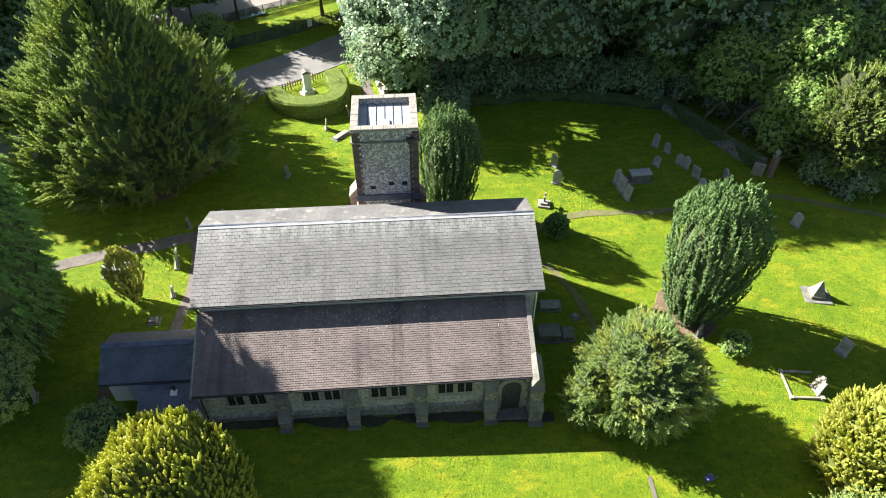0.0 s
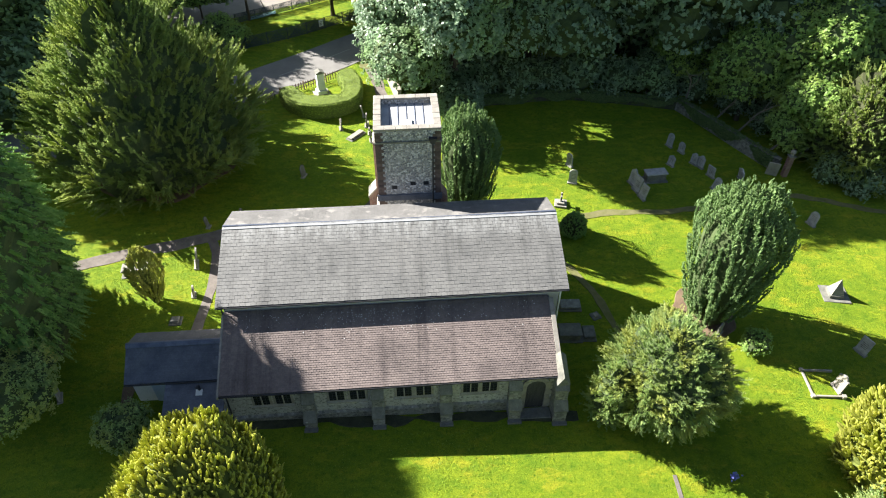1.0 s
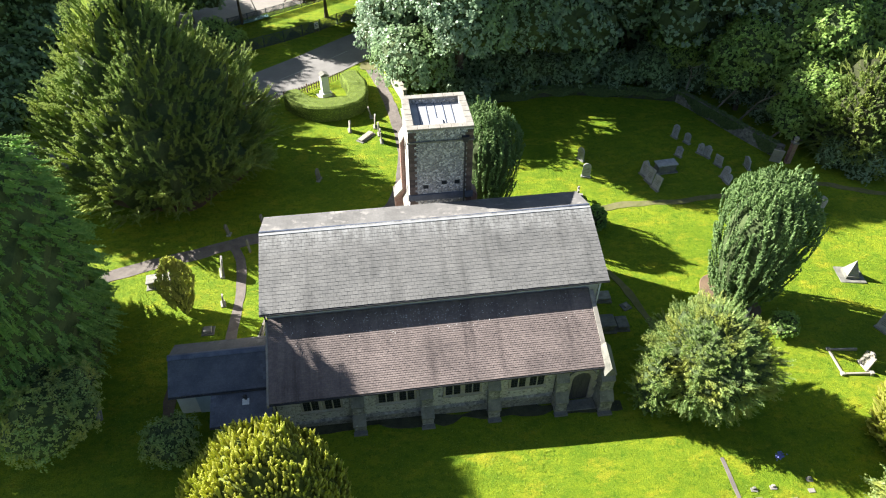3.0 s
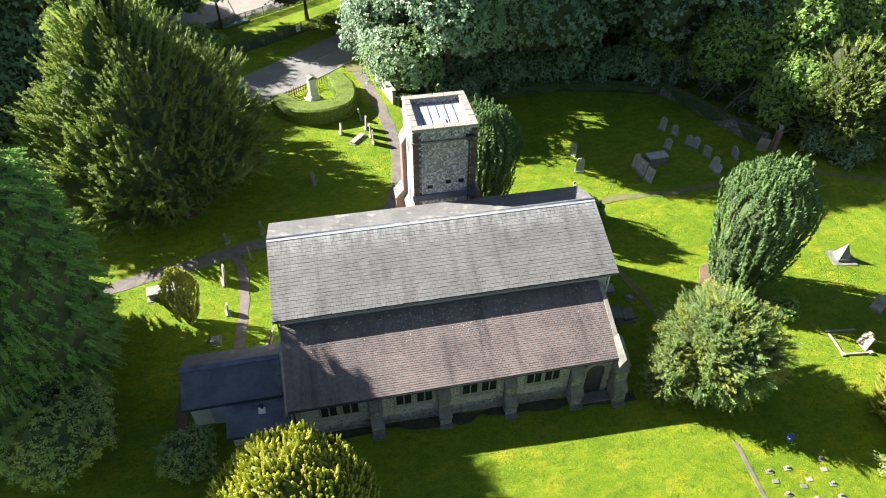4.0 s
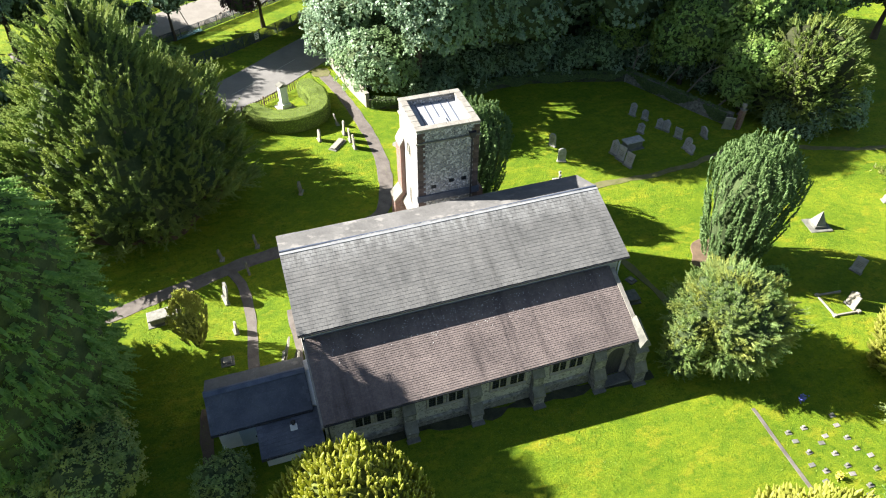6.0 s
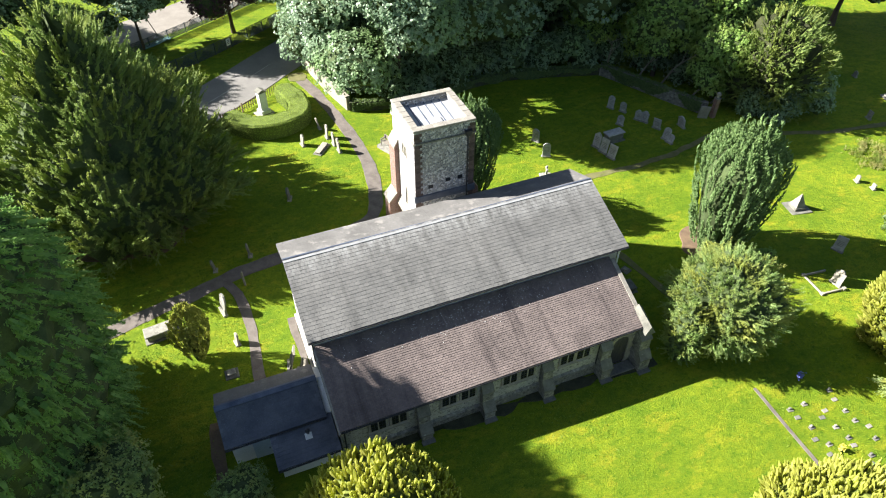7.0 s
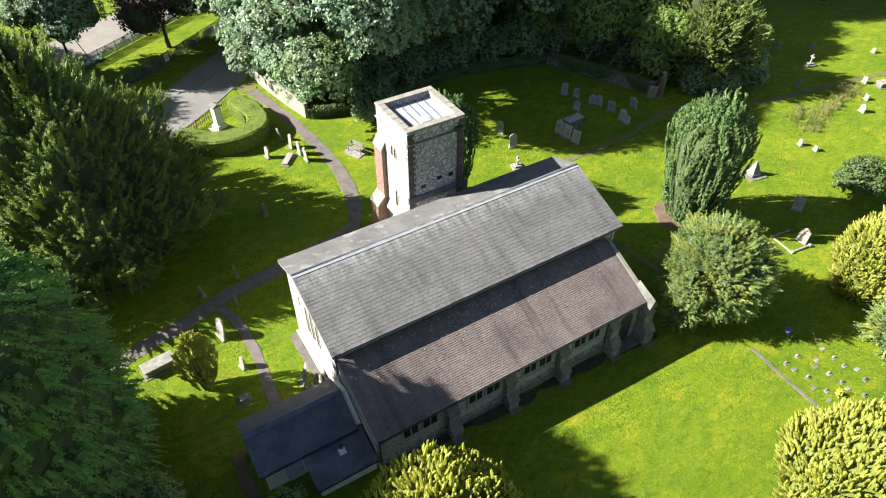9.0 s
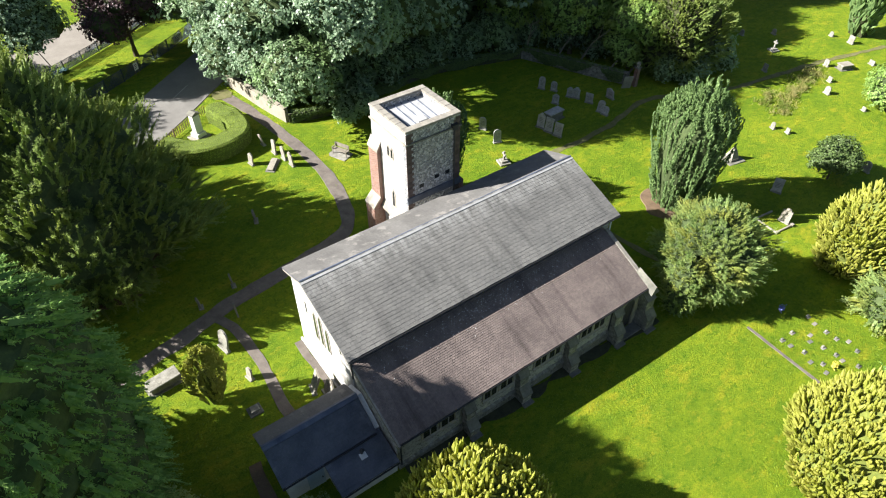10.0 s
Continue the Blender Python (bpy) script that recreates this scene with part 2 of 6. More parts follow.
M_DOOR = surface("dark oak door", (0.035, 0.035, 0.04), (0.075, 0.07, 0.07), 3, 20, 0.7, 0.005, stretch=(4, 4, 0.5))
M_WALLPALE = surface("pale masonry wall", (0.24, 0.215, 0.17), (0.36, 0.33, 0.27), 1.2, 15, 0.9, 0.02, spots=(0.22, 0.21, 0.15), spot_scale=1.5)

L_YEW = leaf_material("yew foliage", (0.150, 0.228, 0.062), (0.255, 0.330, 0.088), 0.46, rough=0.7, tint=(0.275, 0.330, 0.070), patch=0.45)
L_IRISH = leaf_material("irish yew foliage", (0.130, 0.225, 0.078), (0.235, 0.345, 0.120), 0.42, rough=0.65)
L_GOLD = leaf_material("golden yew foliage", (0.370, 0.400, 0.070), (0.620, 0.610, 0.150), 0.56, tint=(0.450, 0.490, 0.090), patch=0.8)
L_CYPRESS = leaf_material("dark cypress foliage", (0.150, 0.295, 0.075), (0.315, 0.475, 0.130), 0.46, rough=0.85)
L_JUNIPER = leaf_material("soft green conifer foliage", (0.150, 0.250, 0.080), (0.345, 0.450, 0.145), 0.44, tint=(0.400, 0.430, 0.105), patch=0.6)
L_BROAD = leaf_material("broadleaf foliage", (0.160, 0.262, 0.152), (0.345, 0.452, 0.295), 0.42, rough=0.38, tint=(0.245, 0.360, 0.150), patch=0.12)
L_BRIGHT = leaf_material("bright green foliage", (0.175, 0.305, 0.068), (0.365, 0.520, 0.140), 0.46, tint=(0.290, 0.390, 0.085))
L_DARK = leaf_material("dark evergreen foliage", (0.060, 0.105, 0.030), (0.150, 0.215, 0.066), 0.35)
L_COPPER = leaf_material("copper beech foliage", (0.040, 0.024, 0.028), (0.100, 0.052, 0.056), 0.30)
L_HEDGE = leaf_material("clipped yew hedge", (0.170, 0.250, 0.034), (0.300, 0.375, 0.056), 0.22, rough=0.75)
L_STRAW = leaf_material("dry grass stems", (0.230, 0.240, 0.060), (0.480, 0.430, 0.170), 0.40, tint=(0.150, 0.230, 0.030), patch=0.9)
M_HEDGE = surface("dense clipped growth", (0.090, 0.130, 0.024), (0.150, 0.200, 0.036), 2.0, 14, 0.95, 0.03)


# ---- building helpers ----
def ground_z(x, y):
    x, y = min(max(x, -60.0), 75.0), min(max(y, -20.0), 100.0)
    return 0.35 - 0.032 * x + 0.017 * (y - 21.0)


def put(name, bm, material, parent=None):
    me = bpy.data.meshes.new(name)
    bm.to_mesh(me)
    bm.free()
    me.materials.append(material)
    ob = new(name, me)
    if parent:
        ob.parent = parent
    return ob


def part(name, bm, material, parent, label=""):
    return tagged(put(name, bm, material, parent), label)


def thing(name, label, category, at=(0, 0, 0), group="", turn=0.0, kind=""):
    e = new(name)
    e.empty_display_size = 0.3
    e.matrix_basis = pose(at[0], at[1], at[2], 0, 0, turn)
    return tagged(e, label, category, group, kind)


def box(x0, x1, y0, y1, z0, z1, bm=None, bevel=0.0, turn=None):
    made = bmesh.new() if bm is None else bm
    vs = [made.verts.new(p) for p in ((x0, y0, z0), (x1, y0, z0), (x1, y1, z0), (x0, y1, z0), (x0, y0, z1), (x1, y0, z1), (x1, y1, z1), (x0, y1, z1))]
    fs = [made.faces.new([vs[i] for i in q]) for q in ((3, 2, 1, 0), (4, 5, 6, 7), (0, 1, 5, 4), (1, 2, 6, 5), (2, 3, 7, 6), (3, 0, 4, 7))]
    if turn is not None:
        bmesh.ops.transform(made, matrix=turn, verts=vs)
    if bevel:
        es = list({e for f in fs for e in f.edges})
        bmesh.ops.bevel(made, geom=es, offset=bevel, segments=1, affect="EDGES")
    return made


def prism(outline, axis, a, b, bm=None):
    """A solid with the given outline, drawn out from a to b along axis 'x' (outline in y, z), 'y' (x, z) or 'z' (x, y)."""
    made = bmesh.new() if bm is None else bm

    def at(p, v):
        return {"x": (v, p[0], p[1]), "y": (p[0], v, p[1]), "z": (p[0], p[1], v)}[axis]
    lo = [made.verts.new(at(p, a)) for p in outline]
    hi = [made.verts.new(at(p, b)) for p in outline]
    n = len(outline)
    made.faces.new(lo)
    made.faces.new(hi[::-1])
    for i in range(n):
        made.faces.new((lo[i], lo[i - 1], hi[i - 1], hi[i]))
    bmesh.ops.recalc_face_normals(made, faces=made.faces[:])
    return made


def rod(bm, a, b, r, r2=None, sides=6):
    """A tapered round bar from a to b."""
    a, b = Vector(a), Vector(b)
    q = (b - a).to_track_quat("Z", "Y")
    rings = []
    for p, rad in ((a, r), (b, r if r2 is None else r2)):
        rings.append([bm.verts.new(p + q @ Vector((rad * math.cos(2 * math.pi * i / sides), rad * math.sin(2 * math.pi * i / sides), 0))) for i in range(sides)])
    for i in range(sides):
        bm.faces.new((rings[0][i - 1], rings[0][i], rings[1][i], rings[1][i - 1]))
    bm.faces.new(rings[0][::-1])
    bm.faces.new(rings[1])
    return bm


def mesh_from(name, verts, faces, material, parent=None):
    me = bpy.data.meshes.new(name)
    me.from_pydata(verts, [], faces)
    me.materials.append(material)
    ob = new(name, me)
    if parent:
        ob.parent = parent
    return ob


def quads_mesh(name, corners, material, parent=None):
    """A mesh of loose four-cornered leaves from an (n, 4, 3) array."""
    n = len(corners)
    me = bpy.data.meshes.new(name)
    me.vertices.add(4 * n)
    me.vertices.foreach_set("co", corners.reshape(-1).astype(np.float32))
    me.loops.add(4 * n)
    me.loops.foreach_set("vertex_index", np.arange(4 * n, dtype=np.int32))
    me.polygons.add(n)
    me.polygons.foreach_set("loop_start", np.arange(0, 4 * n, 4, dtype=np.int32))
    me.polygons.foreach_set("loop_total", np.full(n, 4, dtype=np.int32))
    me.update(calc_edges=True)
    me.materials.append(material)
    ob = new(name, me)
    if parent:
        ob.parent = parent
    return ob


# ---- foliage ----
def unit(v):
    return v / np.maximum(np.linalg.norm(v, axis=-1, keepdims=True), 1e-9)


def scatter_leaves(rng, at, way, length, width, per, spread, leaf_l, leaf_w, facing=None, loose=0.5):
    """Leaves along sprays: each spray starts at a place, runs along a way, and carries pointed leaves that fan out from it."""
    n = len(at)
    f = rng.random((n, per, 1)) ** 0.8
    side = unit(rng.normal(size=(n, per, 3)))
    way = unit(way)[:, None, :]
    taper = 1.0 - 0.75 * f
    c = at[:, None, :] + way * f * length.reshape(-1, 1, 1) + side * taper * width.reshape(-1, 1, 1) * rng.random((n, per, 1)) ** 0.5
    d = unit(way * (1.0 - spread) + side * spread + 0.15 * rng.normal(size=(n, per, 3)))
    if facing is None:
        across = unit(np.cross(d, unit(rng.normal(size=(n, per, 3)))))
    else:
        nf = unit(facing[:, None, :] + loose * rng.normal(size=(n, per, 3)))
        d = unit(d - nf * (d * nf).sum(-1, keepdims=True))
        across = np.cross(d, nf)
    s = (0.7 + 0.6 * rng.random((n, per, 1)))
    l, w = leaf_l * s, leaf_w * s
    q = np.stack([c - d * l * 0.5, c + across * w * 0.5, c + d * l * 0.5, c - across * w * 0.5], axis=2)
    return q.reshape(-1, 4, 3)


def spindles(rng, at, way, length, width, sides=4, rows=((0.0, 0.8), (0.45, 1.0), (0.82, 0.75), (1.0, 0.28))):
    """Tapered shoots: rings of small facets along each way, fullest a third of the way up and closing to a tip."""
    n = len(at)
    way = unit(way)
    ref = unit(rng.normal(size=(n, 3)))
    u = unit(np.cross(way, ref))
    v = np.cross(way, u)
    rings = []
    for f, r in rows:
        row = []
        for k in range(sides):
            a = 2 * np.pi * k / sides + f * 0.8
            rr = (width * r * (0.75 + 0.5 * rng.random(n)))[:, None]
            row.append(at + way * (length * f)[:, None] + (u * np.cos(a) + v * np.sin(a)) * rr)
        rings.append(row)
    out = []
    for a, b in zip(rings, rings[1:]):
        for k in range(sides):
            j = (k + 1) % sides
            out.append(np.stack([a[k], a[j], b[j], b[k]], axis=1))
    return np.concatenate(out)


def lumps(dirs, seed, scale, amount, tall=1.0):
    off = Vector((seed * 7.3, seed * 3.1, seed * 5.7))
    return np.array([1.0 + amount * noise.fractal(Vector((d[0], d[1], d[2] * tall)) * scale + off, 1.0, 2.0, 3) for d in dirs])


def crown_points(rng, n, profile, radius, height, seed, lump=0.18, lump_scale=2.0, low=0.0, tall=1.0):
    """Places and outward ways on a lumpy crown: profile(h) gives its width (0 to 1) at the height h (0 to 1)."""
    grid_h = np.linspace(low, 1, 200)
    pr = np.array([profile(h) for h in grid_h])
    wgt = (pr + 0.04) * np.sqrt(1 + (np.gradient(pr, grid_h) * radius / height) ** 2)
    h = np.interp(rng.random(n), np.cumsum(wgt) / wgt.sum(), grid_h)
    a = rng.random(n) * 2 * np.pi
    r = np.array([profile(v) for v in h])
    dirs = np.stack([np.cos(a), np.sin(a), h * height / radius * 1.0], axis=1)
    k = lumps(dirs, seed, lump_scale, lump, tall)
    eps = 0.02
    slope = (np.array([profile(min(v + eps, 1)) for v in h]) - np.array([profile(max(v - eps, 0)) for v in h])) * radius / (2 * eps * height)
    p = np.stack([np.cos(a) * r * radius * k, np.sin(a) * r * radius * k, h * height * (1 + (k - 1) * 0.4)], axis=1)
    nrm = unit(np.stack([np.cos(a), np.sin(a), -slope], axis=1))
    return p, nrm, k


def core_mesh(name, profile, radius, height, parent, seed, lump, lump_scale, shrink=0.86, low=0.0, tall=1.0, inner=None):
    """A solid core under a crown's leaves, its darker colour standing in for inner shade."""
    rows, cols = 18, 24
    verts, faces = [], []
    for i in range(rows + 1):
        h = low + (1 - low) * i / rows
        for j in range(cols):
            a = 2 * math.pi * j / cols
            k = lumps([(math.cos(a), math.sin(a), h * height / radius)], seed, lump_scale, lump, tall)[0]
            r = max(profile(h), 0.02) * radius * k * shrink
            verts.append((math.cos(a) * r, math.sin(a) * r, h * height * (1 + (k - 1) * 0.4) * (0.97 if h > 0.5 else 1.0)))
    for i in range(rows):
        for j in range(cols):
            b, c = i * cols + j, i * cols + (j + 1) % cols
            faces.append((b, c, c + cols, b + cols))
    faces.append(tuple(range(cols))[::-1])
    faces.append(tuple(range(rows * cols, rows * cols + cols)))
    return mesh_from(name, verts, faces, inner or M_DARKCORE, parent)


def trunk_mesh(parent, radius, height, limbs, seed, reach=2.0, lean=(0, 0)):
    r = random.Random(seed)
    bm = bmesh.new()
    prev = Vector((0, 0, -0.25))
    for i in range(4):
        nxt = Vector((lean[0] * (i + 1) / 4 + r.uniform(-.1, .1) * radius, lean[1] * (i + 1) / 4 + r.uniform(-.1, .1) * radius, height * (i + 1) / 4))
        rod(bm, prev, nxt, radius * (1.25 if i == 0 else 1 - 0.18 * i), radius * (1 - 0.18 * (i + 1)), 9)
        prev = nxt
    for i in range(limbs):
        a, z = 2 * math.pi * (i + r.random() * 0.5) / limbs, height * r.uniform(0.45, 0.9)
        s = Vector((lean[0] * z / height, lean[1] * z / height, z))
        m = s + Vector((math.cos(a), math.sin(a), 0.7)) * reach * 0.5
        e = m + Vector((math.cos(a), math.sin(a), r.uniform(0.5, 1.3))) * reach * 0.5
        rod(bm, s, m, radius * 0.42, radius * 0.28, 6)
        rod(bm, m, e, radius * 0.28, radius * 0.1, 6)
    return part("trunk", bm, M_BARK, parent)


def plume_tree(name, label, category, at, radius, height, profile, leaf, seed, count, per, plume_len, plume_wid, leaf_l, leaf_w, lift=0.75, spread=0.45,
               lump=0.16, lump_scale=1.8, base=0.0, trunk=0.25, low=0.0, group="", shrink=0.80, lean=(0, 0), tall=1.0, solid=0.9, inner=None):
    """A yew or cypress: upright or outward plumes of small leaves all over a lumpy crown, a solid darker core for its
    inner shade, and a trunk.
    """
    rng = np.random.default_rng(seed)
    t = thing(name, label, category, (at[0], at[1], ground_z(*at)), group)
    p, nrm, k = crown_points(rng, count, profile, radius, height - base, seed, lump, lump_scale, low, tall)
    p = p - nrm * plume_len * 0.45
    way = unit(nrm * (1 - lift) + np.array([0, 0, lift]) + 0.18 * rng.normal(size=p.shape))
    ln = plume_len * (0.6 + 0.8 * rng.random(count)) * (0.8 + 0.4 * (k > 1.0))
    wd = plume_wid * (0.7 + 0.6 * rng.random(count))
    q = np.concatenate([spindles(rng, p, way, ln, wd * solid) if solid > 0.8 else spindles(rng, p, way, ln * 0.8, wd * solid, 3, ((0.0, 1.0), (0.5, 0.8), (1.0, 0.1))), scatter_leaves(rng, p, way, ln * 1.08, wd * 1.15, per, spread, leaf_l, leaf_w)])
    q[:, :, 2] += base
    hz = np.clip(q[:, :, 2:3] / height, 0, 1)
    q[:, :, 0:1] += lean[0] * hz
    q[:, :, 1:2] += lean[1] * hz
    quads_mesh("crown", q, leaf, t)
    c = core_mesh("crown_core", profile, radius, height - base, t, seed, lump, lump_scale, shrink, low, tall, inner)
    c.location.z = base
    for v in c.data.vertices:
        s = (v.co.z + base) / height
        v.co.x += lean[0] * s
        v.co.y += lean[1] * s
    if trunk:
        trunk_mesh(t, trunk, max(base + 1.2, height * 0.4), 5, seed, radius * 0.5)
    return t


def rope_tree(name, label, category, at, radius, height, profile, leaf, seed, ropes, long, thick, per, leaf_l, leaf_w, lump=0.14, trunk=0.3, base=0.2, group="", inner=None, ragged=0.6, core=0.82):
    """A fastigiate yew: ropes of short shoots climb the crown side by side, each ending in a free tip."""
    rng = np.random.default_rng(seed)
    t = thing(name, label, category, (at[0], at[1], ground_z(*at)), group)
    tall = height - base
    steps = 11
    a = rng.random(ropes) * 2 * np.pi
    h0 = rng.random(ropes) ** 0.9 * 0.90
    ln = long * (0.6 + 0.8 * rng.random(ropes)) / tall
    swell = rng.normal(size=ropes) * 0.06
    girth = 0.75 + 0.5 * rng.random(ropes)
    deep = np.where(rng.random(ropes) < 0.28, np.sqrt(rng.random(ropes)), 1.0)
    h0 = np.where(deep < 1.0, 0.76 + 0.17 * rng.random(ropes), h0)
    tops = lumps(np.stack([np.cos(a), np.sin(a), 0 * a], 1), seed, 2.6, lump, 0.1)
    pts, ways, outs, size = [], [], [], []
    for i in range(steps):
        f = i / (steps - 1)
        h = h0 + ln * f
        r = np.array([profile(min(v, 0.97)) for v in h]) * radius * tops * (1 + swell) * deep + 0.16 * f + 0.03 * rng.normal(size=ropes) - np.maximum(h - 0.97, 0) * radius * 0.6
        az = a + 0.06 * f * np.sin(a * 5 + seed) + 0.012 * rng.normal(size=ropes)
        z = base + np.minimum(h, 1.06) * tall * (1 + (tops - 1) * 0.35)
        out = np.stack([np.cos(az), np.sin(az), 0 * az], 1)
        pts.append(out * r[:, None] + np.stack([0 * z, 0 * z, z], 1))
        outs.append(out)
        ways.append(out * 0.35 + np.array([0, 0, 1.0]) + 0.35 * rng.normal(size=out.shape))
        size.append(thick * girth * (0.75 + 0.5 * rng.random(ropes)) * (1.0 if f < 0.6 else 1.35 - 0.9 * f + 0.19))
    p, way, out, sz = np.concatenate(pts), unit(np.concatenate(ways)), np.concatenate(outs), np.concatenate(size)
    q = [spindles(rng, p - way * 0.12, way, np.full(len(p), 0.30), sz * 0.42, 3, ((0.0, 0.8), (0.5, 1.0), (1.0, 0.2))),
         scatter_leaves(rng, p - way * 0.10, way, np.full(len(p), 0.26), sz, per, 0.62, leaf_l, leaf_w, unit(out + np.array([0, 0, 0.5])), ragged)]
    quads_mesh("crown", np.concatenate(q), leaf, t)
    c = core_mesh("crown_core", profile, radius, tall * (core + 0.11), t, seed, 0.05, 2.0, core, 0.0, 0.1, inner)
    c.location.z = base
    trunk_mesh(t, trunk, max(base + 1.2, height * 0.4), 5, seed, radius * 0.4)
    return t


def broad_parts(t, blobs, leaf, seed, density, per, leaf_l, leaf_w, clump=0.55, core=True, trunk=0.3, height=6.0, twig=None):
    """A broadleaf crown from overlapping clumps of leaves, with gaps between them."""
    rng = np.random.default_rng(seed)
    allq, cv, cf = [], [], []
    for bi, (bx, by, bz, br, bh) in enumerate(blobs):
        n = int(density * br * (br + bh) * 6)
        d = unit(rng.normal(size=(n, 3)))
        d = d[d[:, 2] > -0.55]
        k = lumps(d, seed + bi, 2.6, 0.34)
        p = d * k[:, None] * np.array([br, br, bh]) + np.array([bx, by, bz])
        keep = np.ones(len(p), bool)
        for bj, (ox, oy, oz, orr, oh) in enumerate(blobs):
            if bj != bi:
                s = (p - np.array([ox, oy, oz])) / np.array([orr, orr, oh])
                keep &= (s * s).sum(1) > 0.52
        p, d = p[keep], d[keep]
        way = unit(d * 0.7 + np.array([0, 0, 0.15]) + 0.5 * rng.normal(size=p.shape))
        allq.append(scatter_leaves(rng, p - way * clump * 0.5, way, clump * (0.6 + 0.8 * rng.random(len(p))), clump * (0.5 + 0.5 * rng.random(len(p))), per, 0.75, leaf_l, leaf_w, unit(d * 0.7 + np.array([0, 0, 0.45])), 0.42))
        # a solid core in each clump, coloured dark for the shade within
        if core:
            b0 = len(cv)
            for i in range(8):
                th = math.pi * (i + 0.5) / 8
                for j in range(12):
                    a = 2 * math.pi * j / 12
                    dd = (math.sin(th) * math.cos(a), math.sin(th) * math.sin(a), math.cos(th))
                    kk = lumps([dd], seed + bi, 2.6, 0.34)[0] * 0.80
                    cv.append((bx + dd[0] * br * kk, by + dd[1] * br * kk, bz + dd[2] * bh * kk))
            for i in range(7):
                for j in range(12):
                    cf.append((b0 + i * 12 + j, b0 + (i + 1) * 12 + j, b0 + (i + 1) * 12 + (j + 1) % 12, b0 + i * 12 + (j + 1) % 12))
            cf.append(tuple(b0 + j for j in range(12)))
            cf.append(tuple(b0 + 84 + j for j in range(12))[::-1])
    quads_mesh("crown", np.concatenate(allq), leaf, t)
    if core:
        tagged(mesh_from("crown_core", cv, cf, M_GREENCORE, t), kind="stuff")
    if trunk:
        trunk_mesh(t, trunk, height * 0.55, 6, seed, height * 0.25)
    return t



# ---- ground ----
def build_ground():
    xs = sorted(set([-900, -500, -300, -200, -140, -100, -80] + list(range(-64, 81, 2)) + [90, 110, 140, 200, 300, 500, 900]))
    ys = sorted(set([-900, -400, -200, -100, -60, -40] + list(range(-24, 105, 2)) + [115, 140, 180, 260, 400, 900]))
    verts = []
    for y in ys:
        for x in xs:
            near = max(0.0, 1 - max(abs(x - 5) / 70, abs(y - 40) / 70))
            verts.append((x, y, ground_z(x, y) + near * 0.07 * noise.noise(Vector((x * 0.17, y * 0.17, 3)))))
    w = len(xs)
    faces = [(j * w + i, j * w + i + 1, (j + 1) * w + i + 1, (j + 1) * w + i) for j in range(len(ys) - 1) for i in range(w - 1)]
    g = mesh_from("ground", verts, faces, M_GRASS)
    for p in g.data.polygons:
        p.use_smooth = True
    return tagged(g, "mown bright green churchyard grass with paler worn patches", "lawn", kind="structure")


def smooth_line(pts, step=0.6):
    out = []
    n = len(pts)
    for i in range(n - 1):
        p0, p1, p2, p3 = (Vector(pts[max(0, min(n - 1, k))]) for k in (i - 1, i, i + 1, i + 2))
        m = max(2, int((p2 - p1).length / step))
        for s in range(m):
            t = s / m
            out.append(0.5 * (2 * p1 + (p2 - p0) * t + (2 * p0 - 5 * p1 + 4 * p2 - p3) * t * t + (3 * p1 - p0 - 3 * p2 + p3) * t ** 3))
    out.append(Vector(pts[-1]))
    return out


def strip(name, pts, width, lift, material, label, category, ragged=0.0, widths=None):
    """A road or path laid on the ground along a line of points, with thickness at its edges."""
    line = smooth_line(pts)
    verts, faces = [], []
    n = len(line)
    for i, p in enumerate(line):
        d = (line[min(i + 1, n - 1)] - line[max(i - 1, 0)]).normalized()
        s = Vector((-d.y, d.x))
        wd = width if widths is None else widths[0] + (widths[1] - widths[0]) * i / (n - 1)
        for k in (-0.5, -0.48, 0.0, 0.48, 0.5):
            e = ragged * noise.noise(Vector((p.x * 0.9, p.y * 0.9, k * 9))) if abs(k) > 0.3 else 0
            q = p + s * (k * wd + e)
            verts.append((q.x, q.y, ground_z(q.x, q.y) + (lift if abs(k) < 0.49 else -0.1)))
    for i in range(n - 1):
        for k in range(4):
            a = i * 5 + k
            faces.append((a + 1, a, a + 5, a + 6))
    return tagged(mesh_from(name, verts, faces, material), label, category, kind="structure")


build_ground()
ROAD = [(-75, 33), (-50, 42), (-36, 49), (-22, 56.5), (-12, 64), (-5, 70), (6, 79), (22, 90), (60, 108)]
strip("road", ROAD, 6.0, 0.05, M_ASPHALT, "worn pale grey tarmac lane with tree shade across it", "road")
strip("path", [(-40, 32.4), (-29, 33.9), (-24, 35.5), (-21.8, 36.3), (-18.5, 37.2), (-14.8, 38.4), (-11.4, 39.0), (-7, 39.9), (-4.2, 41.2), (-2.6, 46), (-2.4, 52), (-3.4, 60), (-4.6, 65.5)], 1.15, 0.03, M_PATH, "narrow brown tarmac churchyard path through the grass", "path", 0.15)
strip("path", [(-16.2, 37.9), (-15.4, 36.3), (-15.15, 33.2), (-15.3, 30.7), (-15.4, 29.0), (-15.1, 27.2)], 0.66, 0.035, M_PATH, "thin brown side path to the vestry door", "path", 0.1)
strip("path", [(9.4, 37.6), (13.6, 39.6), (19.4, 39.8), (23.6, 40.2), (28, 41.2), (32, 41.4), (40.5, 38.4), (47.4, 37.5), (55.3, 36.5), (66, 34.5)], 0.62, 0.03, M_TRACK, "faint earthen path across the churchyard grass", "path", 0.25)
strip("path", [(10.0, 34.2), (11.5, 31.4), (12.4, 27.6), (13.0, 24.5)], 0.6, 0.03, M_TRACK, "faint earthen path beside the church", "path", 0.2)

